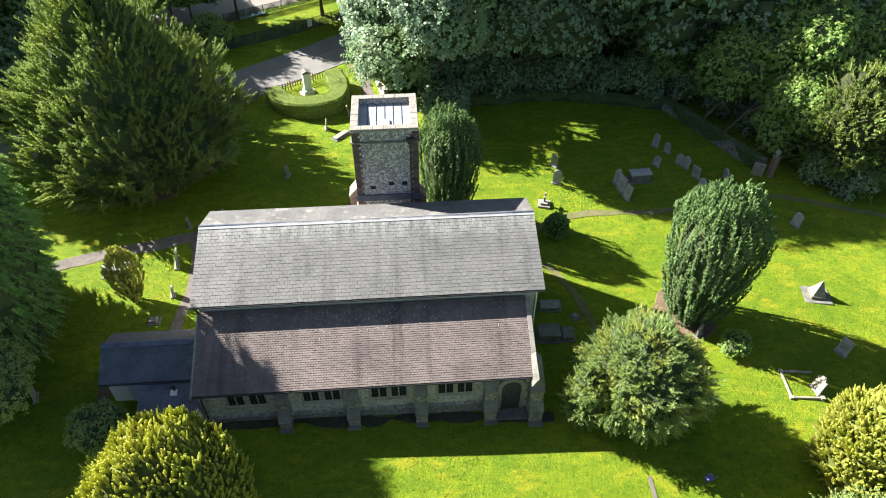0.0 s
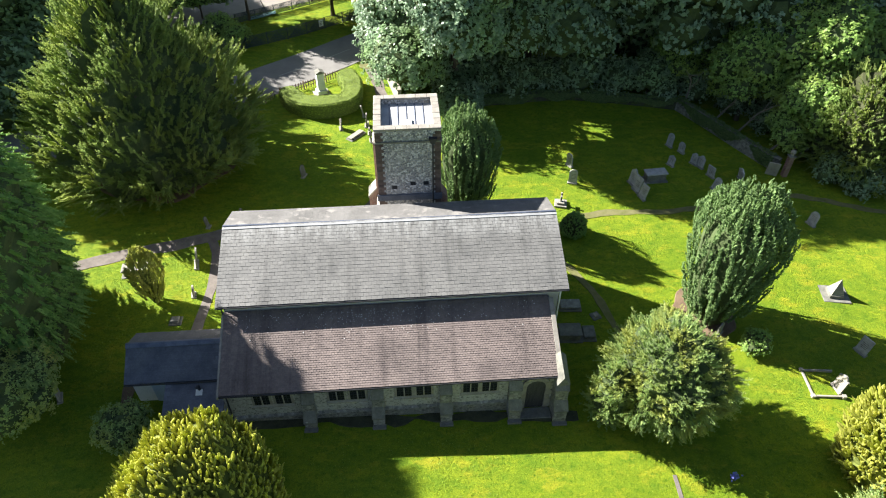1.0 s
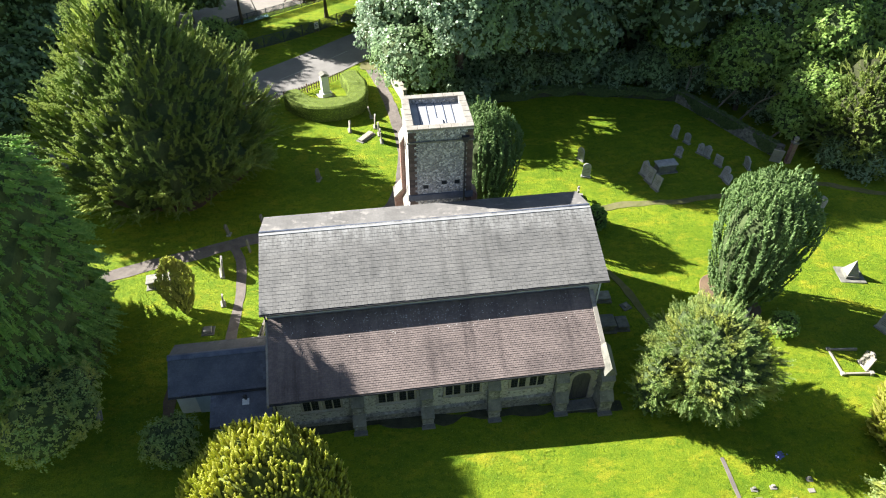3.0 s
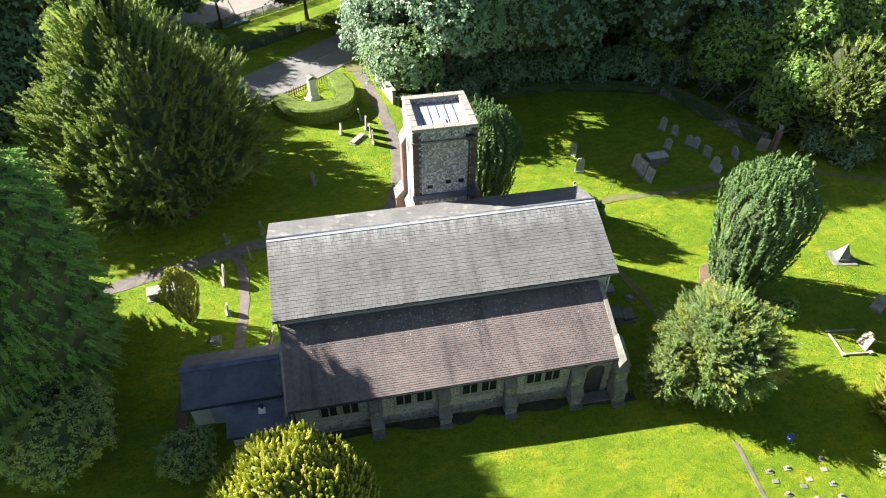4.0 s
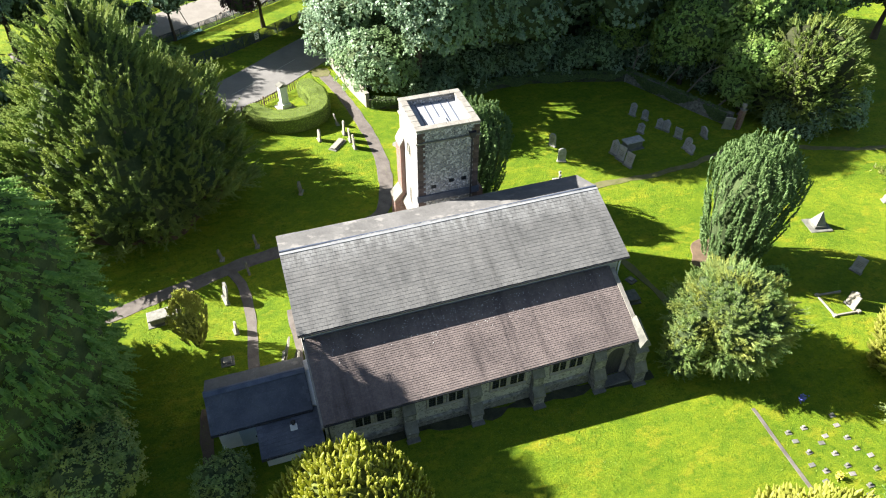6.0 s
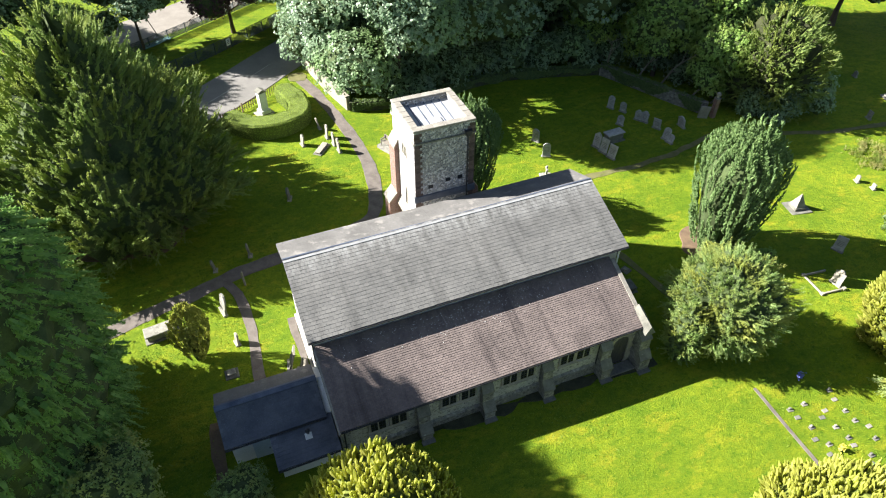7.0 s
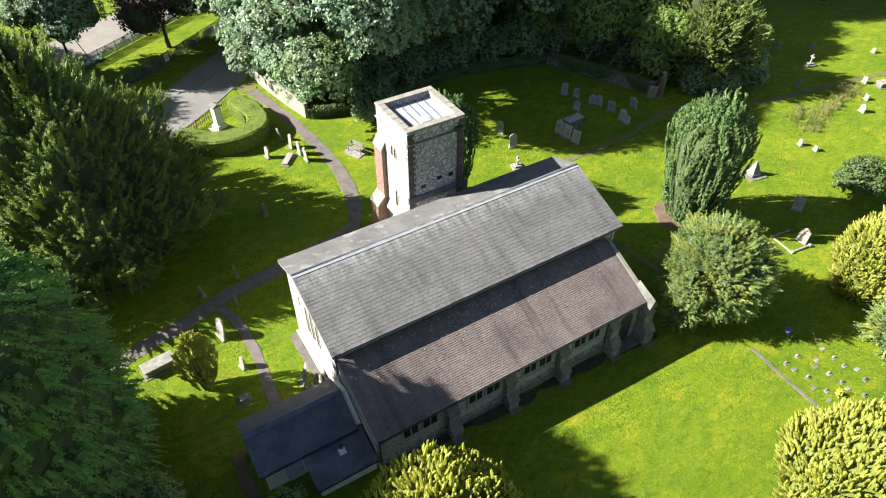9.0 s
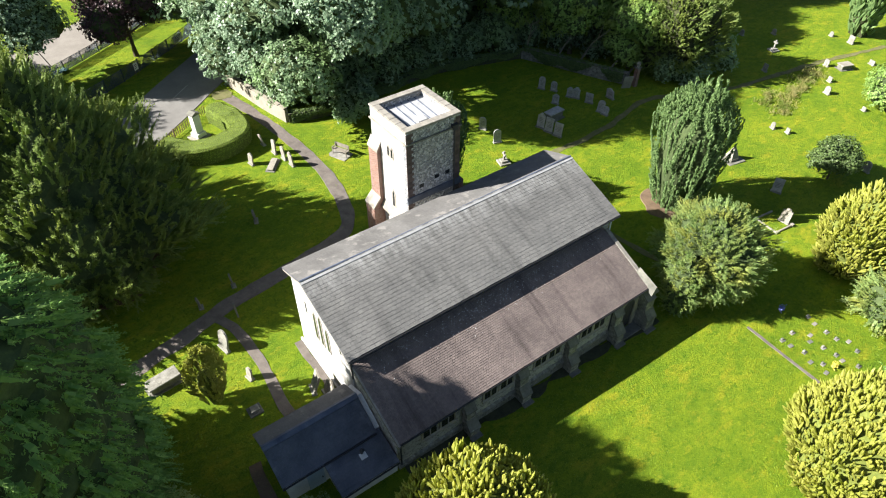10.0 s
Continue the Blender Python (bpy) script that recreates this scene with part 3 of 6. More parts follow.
# ---- church ----
NX0, NX1 = -12.45, 7.85
church = thing("church", "small flint church with slate nave roof, tiled aisle, square tower", "church")


def piece_mesh(name, w, l, h, material):
    """One slate or tile: a thin slab whose lower edge is the thicker, with chamfered lower corners."""
    v = [(-w / 2, 0, -h), (w / 2, 0, -h), (w / 2, l, -h), (-w / 2, l, -h), (-w / 2, 0.004, h), (w / 2, 0.004, h), (w / 2, l, 0), (-w / 2, l, 0)]
    f = [(4, 5, 6, 7), (0, 1, 5, 4), (1, 2, 6, 5), (3, 0, 4, 7)]
    me = bpy.data.meshes.new(name)
    me.from_pydata(v, [], f)
    me.materials.append(material)
    return me, np.array(v), f


def roof_field(parent, name, x0, x1, eave, top, w, gauge, h, m_joined, m_one, stretch, seed, wob=0.012):
    """Courses of slates or tiles up a slope from eave (y, z) to top. Those within the stretch of x are pieces of their own, up to 300; the rest are joined."""
    r = random.Random(seed)
    e, t = Vector((0, *eave)), Vector((0, *top))
    up = (t - e).normalized()
    flip = 1 if up.y > 0 else -1
    right = Vector((flip, 0, 0))
    nrm = right.cross(up)
    courses = int((t - e).length / gauge)
    g = (t - e).length / courses
    me, base, bf = piece_mesh(name, w - 0.012, g * 1.12, h, m_one)
    verts, faces, singles = [], [], 0
    cols = int((x1 - x0) / w) + 2
    for c in range(courses):
        for k in range(cols):
            xc = x0 + (k + (0.5 if c % 2 else 0.0)) * w
            lo, hi = max(x0, xc - w / 2), min(x1, xc + w / 2)
            if hi - lo < 0.05:
                continue
            o = e + up * (g * c + r.uniform(-wob, wob)) + nrm * (h + r.uniform(0, 0.008))
            tip = Matrix.Rotation(r.uniform(-0.012, 0.012), 3, "Z") @ Matrix.Rotation((-0.06 if h > 0.02 else -0.012) + r.uniform(-0.008, 0.008), 3, "X")
            rot = Matrix((right, up, nrm)).transposed() @ tip
            whole = hi - lo > w * 0.98
            if whole and stretch[0] < xc < stretch[1] and singles < 300:
                ob = new(name, me)
                ob.parent = parent
                ob.matrix_basis = Matrix.Translation((xc, o.y, o.z)) @ rot.to_4x4()
                singles += 1
                continue
            b0 = len(verts)
            for p in base:
                q = rot @ Vector((p[0] * (hi - lo) / w, p[1], p[2])) + Vector(((lo + hi) / 2, o.y, o.z))
                verts.append(tuple(q))
            faces += [tuple(b0 + i for i in f) for f in bf]
    return tagged(mesh_from(name + "_field", verts, faces, m_joined, parent), kind="stuff")


def slope_prism(x0, x1, a, b, thick, bm=None):
    """A sloping slab between the lines a and b, each (y, z)."""
    return prism([(a[0], a[1] - thick), (b[0], b[1] - thick), b, a], "x", x0, x1, bm)


def arch_outline(x, z0, z1, w, steps=6, pointed=False):
    """An opening's outline with a round or pointed head."""
    r = w / 2
    pts = [(x - r, z0), (x + r, z0)]
    rise = w * 0.9 if pointed else r
    for i in range(steps + 1):
        a = math.pi * i / steps
        pts.append((x + r * math.cos(a), z1 - rise + rise * (math.sin(a) if not pointed else 1 - abs(math.cos(a)) ** 1.6)))
    return pts


def lancet(parent, axis, at, c, z0, z1, w, out):
    """A narrow window: a stone surround proud of the wall with dark glazing set in it."""
    win = part("window", prism(arch_outline(c, z0 - 0.10, z1 + 0.12, w + 0.22, pointed=True), axis, at, at + out * 0.03), M_STONE, parent)
    part("pane", prism(arch_outline(c, z0, z1, w, pointed=True), axis, at + out * 0.031, at + out * 0.034), M_WINDARK, win)
    return win


def build_nave():
    wall = part("nave_wall", prism([(26.1, -0.4), (32.8, -0.4), (32.8, 7.33), (30.65, 8.03), (26.1, 6.33)], "x", -12.15, 7.4), M_RENDER, church, "cream rendered west gable wall")
    for c, z0, z1, w in ((30.22, 3.75, 5.85, 0.24), (29.52, 3.8, 6.1, 0.24), (28.8, 3.9, 5.7, 0.24)):
        lancet(wall, "x", -12.153, c, z0, z1, w, -1)
    for c, z0, z1 in ((31.27, 4.95, 5.85), (27.28, 5.2, 5.95)):
        part("slit", box(-12.17, -12.152, c - 0.06, c + 0.06, z0, z1), M_WINDARK, wall)
    bm = box(-12.30, -12.16, 25.9, 33.0, -0.4, 1.15)
    part("plinth", bm, M_RENDER, church)
    roof = part("nave_roof", prism([(25.75, 6.26), (30.65, 8.10), (33.05, 7.28), (33.05, 7.37), (30.65, 8.19), (25.75, 6.35)], "x", NX0, NX1), M_DSLATE, church, "grey slate roof with lichen and pale streaks")
    roof_field(roof, "slate", NX0, NX1, (25.72, 6.345), (30.60, 8.18), 0.31, 0.222, 0.009, M_SLATE, M_SLATE_ONE, (-6.0, -1.9), 3)
    roof_field(roof, "north_slate", NX0, NX1, (33.08, 7.37), (30.70, 8.18), 0.8, 0.40, 0.005, M_NSLATE, M_NSLATE, (99, 99), 4)
    n = 44
    for i in range(n):
        a, b = NX0 + (NX1 - NX0) * i / n, NX0 + (NX1 - NX0) * (i + 1) / n
        dz = -0.06 * math.sin(math.pi * (i + 0.5) / n)
        part("ridge_piece", prism([(30.57, 8.17 + dz), (30.60, 8.23 + dz), (30.66, 8.26 + dz), (30.72, 8.23 + dz), (30.76, 8.16 + dz)], "x", a + 0.006, b - 0.006), M_RIDGE, roof)
    # lead flashing strip under the ridge, eaves board and gutter
    part("flashing", slope_prism(NX0, NX1, (30.40, 8.150), (30.52, 8.195), 0.01), M_LEAD, roof)
    bm = bmesh.new()
    rod(bm, (NX0, 25.68, 6.27), (NX1, 25.68, 6.27), 0.045, sides=8)
    part("gutter", bm, M_IRON, church)
    part("fascia", box(NX0 + 0.1, NX1 - 0.1, 25.80, 25.84, 6.12, 6.26), M_DOOR, church)
    for x in (NX0 + 0.01, NX1 - 0.05):
        part("barge_board", prism([(25.75, 6.12), (30.65, 7.96), (33.05, 7.14), (33.05, 7.28), (30.65, 8.10), (25.75, 6.26)], "x", x, x + 0.04), M_STONE, church)
    bm = bmesh.new()
    rod(bm, (7.25, 25.70, 6.2), (7.25, 26.0, 5.95), 0.05)
    rod(bm, (7.46, 26.02, 5.95), (7.46, 26.02, 0.2), 0.055, sides=8)
    part("downpipe", bm, M_WHITE, church, "white painted downpipe")
    bm = bmesh.new()
    rod(bm, (-12.2, 25.70, 6.2), (-12.22, 25.95, 5.9), 0.045)
    rod(bm, (-12.22, 25.95, 5.9), (-12.22, 25.95, 4.5), 0.045)
    part("downpipe", bm, M_IRON, church)


def build_aisle():
    wall = part("aisle_wall", prism([(22.0, -0.4), (26.05, -0.4), (26.05, 5.50), (22.0, 3.72)], "x", -12.1, 6.8), M_FLINTWALL, church, "weathered flint and stone aisle wall")
    roof = part("aisle_roof", prism([(21.65, 3.58), (26.0, 5.52), (26.0, 5.61), (21.65, 3.67)], "x", -12.2, 6.75), M_DSLATE, church, "brown clay tiled roof with dark stains")
    roof_field(roof, "tile", -12.12, 6.72, (21.60, 3.665), (26.0, 5.615), 0.18, 0.128, 0.019, M_TILE, M_TILE_ONE, (-6.0, -4.3), 5, 0.006)
    roof_flecks(roof)
    bm = bmesh.new()
    rod(bm, (-12.1, 21.56, 3.60), (6.7, 21.56, 3.60), 0.06, sides=8)
    part("gutter", bm, M_IRON, church)
    for x in (-11.9, 4.02):
        bm = bmesh.new()
        rod(bm, (x, 21.60, 3.55), (x, 21.92, 3.3), 0.04)
        rod(bm, (x, 21.92, 3.3), (x, 21.92, 0.3), 0.045, sides=8)
        part("downpipe", bm, M_IRON, church)
    # verge copings
    part("coping", slope_prism(-12.24, -12.13, (21.5, 3.66), (25.85, 5.60), 0.20), M_COPING, church)
    part("coping", slope_prism(6.72, 6.98, (22.1, 3.97), (25.8, 5.62), 0.26), M_COPING, church)
    # gablet stone at the south-east corner
    bm = bmesh.new()
    vs = [bm.verts.new(p) for p in ((6.55, 21.15, 3.35), (7.30, 21.15, 3.35), (7.30, 22.75, 4.05), (6.55, 22.75, 4.05), (6.92, 21.20, 3.95), (6.92, 22.70, 4.5))]
    for f in ((3, 2, 1, 0), (0, 1, 4), (1, 2, 5, 4), (2, 3, 5), (3, 0, 4, 5)):
        bm.faces.new([vs[i] for i in f])
    part("gablet", bm, M_DARKSTONE, church, "pale pitched capstone")
    # plinth course
    part("plinth", prism([(21.86, -0.4), (22.0, -0.4), (22.0, 1.15), (21.86, 1.02)], "x", -12.1, 4.9), M_FLINTDARK, church)
    # buttresses
    for x, w, y0, hi in ((-7.45, 0.66, 21.2, 3.0), (-3.55, 0.66, 21.2, 3.05), (0.35, 0.66, 21.2, 3.1), (4.35, 0.7, 21.15, 3.15), (6.98, 0.75, 20.9, 3.2)):
        z0 = ground_z(x, y0)
        part("buttress", prism([(y0, z0 - 0.4), (22.02, z0 - 0.4), (22.02, hi), (y0 + 0.42, hi - 0.55), (y0 + 0.38, 1.65), (y0, 1.15)], "x", x - w / 2, x + w / 2), M_FLINTDARK, church)
        part("buttress_cap", prism([(y0 - 0.05, 1.12), (y0 + 0.39, 1.66), (y0 + 0.39, 1.76), (y0 - 0.05, 1.22)], "x", x - w / 2 - 0.05, x + w / 2 + 0.05), M_DARKSTONE, church)
        part("buttress_cap", prism([(y0 + 0.35, hi - 0.62), (22.0, hi), (22.0, hi + 0.09), (y0 + 0.35, hi - 0.53)], "x", x - w / 2 - 0.04, x + w / 2 + 0.04), M_DARKSTONE, church)
        part("footing", box(x - w / 2 - 0.06, x + w / 2 + 0.06, y0 - 0.28, y0 + 0.02, z0 - 0.3, z0 + 0.08, bevel=0.02), M_DARKSTONE, church)
    # pairs of two-light windows
    for a, b in ((-10.48, -9.28), (-6.30, -5.12), (-2.48, -1.36), (1.32, 2.42)):
        for x in (a, b):
            win = part("window", box(x - 0.10, x + 1.02, 21.93, 21.998, 2.02, 3.28, bevel=0.015), M_STONE, church, "square-headed limestone window")
            part("sill", prism([(21.84, 2.00), (21.93, 2.00), (21.93, 2.14), (21.84, 2.05)], "x", x - 0.14, x + 1.06), M_STONE, win)
            for k in (0, 1):
                x0 = x + 0.04 + k * 0.46
                part("pane", box(x0, x0 + 0.38, 21.915, 21.927, 2.20, 3.08), M_WINDARK, win)
                bm = bmesh.new()
                for q in range(1, 4):
                    box(x0, x0 + 0.38, 21.905, 21.913, 2.20 + q * 0.22, 2.215 + q * 0.22, bm)
                box(x0 + 0.185, x0 + 0.197, 21.905, 21.913, 2.20, 3.08, bm)
                part("leading", bm, M_IRON, win)
            part("mullion", box(x + 0.425, x + 0.495, 21.88, 21.93, 2.14, 3.12, bevel=0.01), M_STONE, win)
            part("lintel", box(x - 0.06, x + 0.98, 21.88, 21.93, 3.09, 3.22, bevel=0.01), M_STONE, win)
    # arched doorway
    dx = 5.62
    door = part("door", prism(arch_outline(dx, 0.25, 2.85, 1.10), "y", 21.965, 21.985), M_DOOR, church, "dark plank door in an arched opening")
    bm = bmesh.new()
    for q in range(5):
        box(dx - 0.42 + q * 0.21 - 0.006, dx - 0.42 + q * 0.21 + 0.006, 21.955, 21.966, 0.3, 2.3, bm)
    part("plank_joint", bm, M_IRON, door)
    blocks = 16
    for i in range(blocks):
        if i < 5:
            part("jamb_stone", box(dx - 0.85 - (0.12 if i % 2 else 0), dx - 0.56, 21.90, 21.99, 0.2 + i * 0.43, 0.2 + (i + 1) * 0.43 - 0.015, bevel=0.012), M_STONE, church)
        elif i < 10:
            j = i - 5
            part("jamb_stone", box(dx + 0.56, dx + 0.85 + (0.12 if j % 2 else 0), 21.90, 21.99, 0.2 + j * 0.43, 0.2 + (j + 1) * 0.43 - 0.015, bevel=0.012), M_STONE, church)
        else:
            a0, a1 = math.pi * (i - 10) / 6, math.pi * (i - 9) / 6 - 0.02
            part("arch_stone", prism([(dx + 0.56 * math.cos(a0), 2.30 + 0.56 * math.sin(a0)), (dx + 0.86 * math.cos(a0), 2.34 + 0.86 * math.sin(a0)), (dx + 0.86 * math.cos(a1), 2.34 + 0.86 * math.sin(a1)), (dx + 0.56 * math.cos(a1), 2.30 + 0.56 * math.sin(a1))], "y", 21.90, 21.99), M_STONE, church)
    part("door_step", box(dx - 0.95, dx + 0.95, 21.15, 21.9, -0.1, 0.28, bevel=0.03), M_DARKSTONE, church)


def roof_flecks(roof):
    """Pale lichen flecks and droppings scattered over the upper tiles."""
    rng = np.random.default_rng(17)
    n = 420
    x = np.concatenate([rng.normal(-3.0, 2.6, n // 2), rng.uniform(-11.5, 6.3, n - n // 2)])
    y = 25.75 - np.abs(rng.normal(0, 0.62, n))
    ok = (x > -11.8) & (x < 6.4) & (y > 22.2)
    x, y = x[ok], y[ok]
    z = 3.665 + (y - 21.6) * 0.4432 + 0.062
    r = 0.010 + 0.022 * rng.random(len(x)) ** 2
    o = np.zeros(len(x))
    q = np.stack([np.stack([x - r, y, z], 1), np.stack([x + o, y - r, z - 0.44 * r], 1), np.stack([x + r, y, z], 1), np.stack([x + o, y + r, z + 0.44 * r], 1)], axis=1)
    tagged(quads_mesh("lichen_flecks", q, M_WHITE, roof), "white lichen flecks", kind="stuff")


def build_vestry():
    part("vestry_wall", prism([(23.6, -0.1), (26.45, -0.1), (26.45, 3.40), (25.27, 3.95), (23.6, 2.88)], "x", -17.6, -12.16), M_WHITE, church, "white rendered vestry wall")
    roof = part("vestry_roof", prism([(23.4, 2.80), (25.27, 4.0), (26.65, 3.37), (26.65, 3.46), (25.27, 4.09), (23.4, 2.89)], "x", -17.9, -12.46), M_DSLATE, church, "dark blue slate vestry roof")
    roof_field(roof, "slate", -17.9, -12.46, (23.37, 2.885), (25.24, 4.085), 0.3, 0.22, 0.008, M_DSLATE, M_DSLATE, (-17.6, -12.8), 6)
    roof_field(roof, "north_slate", -17.9, -12.46, (26.68, 3.46), (25.30, 4.085), 0.4, 0.3, 0.008, M_NSLATE, M_NSLATE, (99, 99), 7)
    part("ridge_lead", prism([(25.05, 4.01), (25.27, 4.155), (25.42, 4.10), (25.42, 4.13), (25.27, 4.19), (25.05, 4.05)], "x", -17.92, -12.46), M_RIDGE, roof)
    part("lean_to_wall", prism([(21.9, -0.1), (23.58, -0.1), (23.58, 2.72), (21.9, 2.02)], "x", -15.4, -12.2), M_WHITE, church)
    lean = part("lean_to_roof", slope_prism(-15.6, -12.2, (21.65, 2.10), (23.58, 2.80), 0.09), M_DSLATE, church)
    roof_field(lean, "slate", -15.6, -12.2, (21.62, 2.10), (23.56, 2.80), 0.3, 0.22, 0.008, M_DSLATE, M_DSLATE, (-15.4, -12.4), 8)
    bm = bmesh.new()
    rod(bm, (-17.9, 23.33, 2.80), (-12.5, 23.33, 2.80), 0.05, sides=8)
    part("gutter", bm, M_IRON, church)
    bm = bmesh.new()
    rod(bm, (-15.6, 21.58, 2.02), (-12.2, 21.58, 2.02), 0.05, sides=8)
    part("gutter", bm, M_IRON, church)
    d = part("door", box(-16.55, -15.62, 23.55, 23.595, 0.55, 2.55, bevel=0.01), M_BLUEDOOR, church, "pale blue painted boarded door")
    part("handle", box(-15.78, -15.72, 23.51, 23.55, 1.5, 1.6), M_IRON, d)
    z = 2.45
    bm = bmesh.new()
    rod(bm, (-13.66, 23.0, z), (-13.66, 22.85, z + 0.55), 0.09, sides=10)
    f = part("flue", bm, M_IRON, church, "short black flue with a white base")
    part("flashing", slope_prism(-13.85, -13.47, (22.62, 2.485), (22.95, 2.605), 0.02), M_WHITE, f)
    bm = bmesh.new()
    rod(bm, (-13.66, 22.86, z + 0.5), (-13.66, 22.86, z + 0.62), 0.14, 0.05, sides=10)
    part("cowl", bm, M_IRON, f)


def build_tower():
    x0, x1, y0, y1, top = -3.1, 0.95, 34.05, 38.15, 12.4
    rf = 11.85
    # west wall in a pale material, the other three in darker flint
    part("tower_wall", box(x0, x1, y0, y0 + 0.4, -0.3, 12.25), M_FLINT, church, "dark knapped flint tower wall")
    w = part("tower_wall", box(x0, x0 + 0.4, y0 + 0.4, y1, -0.3, 12.25), M_RENDER, church, "pale tower wall")
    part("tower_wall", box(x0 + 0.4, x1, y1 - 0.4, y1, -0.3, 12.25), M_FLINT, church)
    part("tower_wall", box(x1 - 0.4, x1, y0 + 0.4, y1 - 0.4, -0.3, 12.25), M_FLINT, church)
    # brick quoins on the south face, alternating long and short
    for i in range(28):
        z = 6.4 + i * 0.205
        for side in (0, 1):
            l = 0.50 if (i + side) % 2 else 0.36
            a = x0 - 0.015 if side == 0 else x1 - l
            part("quoin", box(a, a + l + 0.015, y0 - 0.016, y0 + 0.02, z, z + 0.20), M_QUOIN, church)
    # string course, in paler stone on the west run, and coping
    for a in (11.38,):
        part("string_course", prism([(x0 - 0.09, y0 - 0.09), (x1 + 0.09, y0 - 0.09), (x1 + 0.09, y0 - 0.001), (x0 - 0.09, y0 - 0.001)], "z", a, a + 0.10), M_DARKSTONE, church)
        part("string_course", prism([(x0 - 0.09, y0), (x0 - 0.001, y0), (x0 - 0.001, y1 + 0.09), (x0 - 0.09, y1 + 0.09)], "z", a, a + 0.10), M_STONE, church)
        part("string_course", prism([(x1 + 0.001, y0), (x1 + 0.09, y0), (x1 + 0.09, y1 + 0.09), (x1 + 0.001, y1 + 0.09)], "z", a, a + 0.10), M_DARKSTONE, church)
    r = random.Random(5)

    def coping_run(a, b, across, n):
        for i in range(n):
            s, e = a + (b - a) * i / n, a + (b - a) * (i + 1) / n - 0.012
            t = r.uniform(-0.008, 0.008)
            yield s, e, t
    for s, e, t in coping_run(x0 - 0.06, x1 + 0.06, 0, 6):
        part("coping_stone", box(s, e, y0 - 0.06, y0 + 0.42, 12.252 + t, top + t, bevel=0.02), M_COPING, church)
        part("coping_stone", box(s, e, y1 - 0.42, y1 + 0.06, 12.252 + t, top + t, bevel=0.02), M_COPING, church)
    for s, e, t in coping_run(y0 + 0.43, y1 - 0.42, 0, 5):
        part("coping_stone", box(x0 - 0.06, x0 + 0.42, s, e, 12.252 + t, top + t, bevel=0.02), M_COPING, church)
        part("coping_stone", box(x1 - 0.42, x1 + 0.06, s, e, 12.252 + t, top + t, bevel=0.02), M_COPING, church)
    # lead roof with standing rolls, falling to the south
    lead = part("lead_roof", prism([(y0 + 0.4, rf - 0.20), (y1 - 0.4, rf - 0.05), (y1 - 0.4, rf + 0.12), (y0 + 0.4, rf - 0.02)], "x", x0 + 0.4, x1 - 0.4), M_LEAD, church, "pale grey sheet lead roof with raised rolls")
    for i in range(1, 6):
        x = x0 + 0.4 + (x1 - x0 - 0.8) * i / 6
        bm = bmesh.new()
        rod(bm, (x, y0 + 0.42, rf - 0.01), (x, y1 - 0.42, rf + 0.13), 0.035, sides=8)
        part("lead_roll", bm, M_RIDGE, lead)
    part("hatch", box(-1.45, -0.75, 35.1, 35.8, rf - 0.05, rf + 0.14, bevel=0.02), M_LEAD, lead)
    bm = bmesh.new()
    rod(bm, (-1.1, 34.75, rf), (-1.1, 34.75, rf + 0.3), 0.04)
    part("vent_pipe", bm, M_IRON, lead)
    # hopper and downpipe on the south face
    part("hopper", prism([(0.32, 11.35), (0.58, 11.35), (0.70, 11.72), (0.20, 11.72)], "y", y0 - 0.26, y0 - 0.02), M_IRON, church)
    bm = bmesh.new()
    rod(bm, (0.45, y0 - 0.12, 11.4), (0.45, y0 - 0.12, 6.7), 0.055, sides=8)
    part("downpipe", bm, M_IRON, church)
    for x, z in ((-0.85, 8.25), (0.0, 8.25), (-2.05, 8.0)):
        part("putlog_hole", box(x - 0.17, x + 0.17, y0 - 0.006, y0 + 0.01, z - 0.14, z + 0.14), M_WINDARK, church)
    # weathering where the tower meets the nave roof
    part("flashing", prism([(33.9, 7.02), (34.06, 7.02), (34.06, 7.45), (33.98, 7.40)], "x", x0 - 0.1, x1 + 0.1), M_DSLATE, church)
    # belfry and stair lights in the west face
    for c in (36.17, 35.77):
        lancet(w, "x", x0 - 0.001, c, 9.6, 10.3, 0.20, -1)
    lancet(w, "x", x0 - 0.001, 35.83, 5.7, 6.95, 0.22, -1)
    # stepped brick buttress at the north-west corner
    bm = prism([(x0 + 0.02, -0.3), (x0 + 0.02, 10.0), (x0 - 0.20, 9.6), (x0 - 0.30, 9.4), (x0 - 0.30, 5.6), (x0 - 0.85, 4.95), (x0 - 0.85, -0.3)], "y", 37.15, 38.25)
    part("tower_buttress", bm, M_BRICK, church, "red brick buttress with stone weatherings")
    part("weathering", prism([(x0 - 0.34, 9.34), (x0 - 0.34, 9.48), (x0 + 0.0, 10.1), (x0 + 0.0, 9.95)], "y", 37.10, 38.30), M_STONE, church)
    part("weathering", prism([(x0 - 0.90, 4.88), (x0 - 0.90, 5.02), (x0 - 0.28, 5.75), (x0 - 0.28, 5.58)], "y", 37.10, 38.30), M_STONE, church)
    part("weathering", prism([(x0 - 0.30, 4.9), (x0 - 0.30, 5.0), (x0, 5.5), (x0, 4.9)], "y", 34.5, 37.1), M_STONE, church)
    bm = prism([(x1 - 0.02, -0.3), (x1 - 0.02, 7.6), (x1 + 0.45, 7.0), (x1 + 0.45, -0.3)], "y", 34.1, 35.0)
    part("tower_buttress", bm, M_BRICK, church)


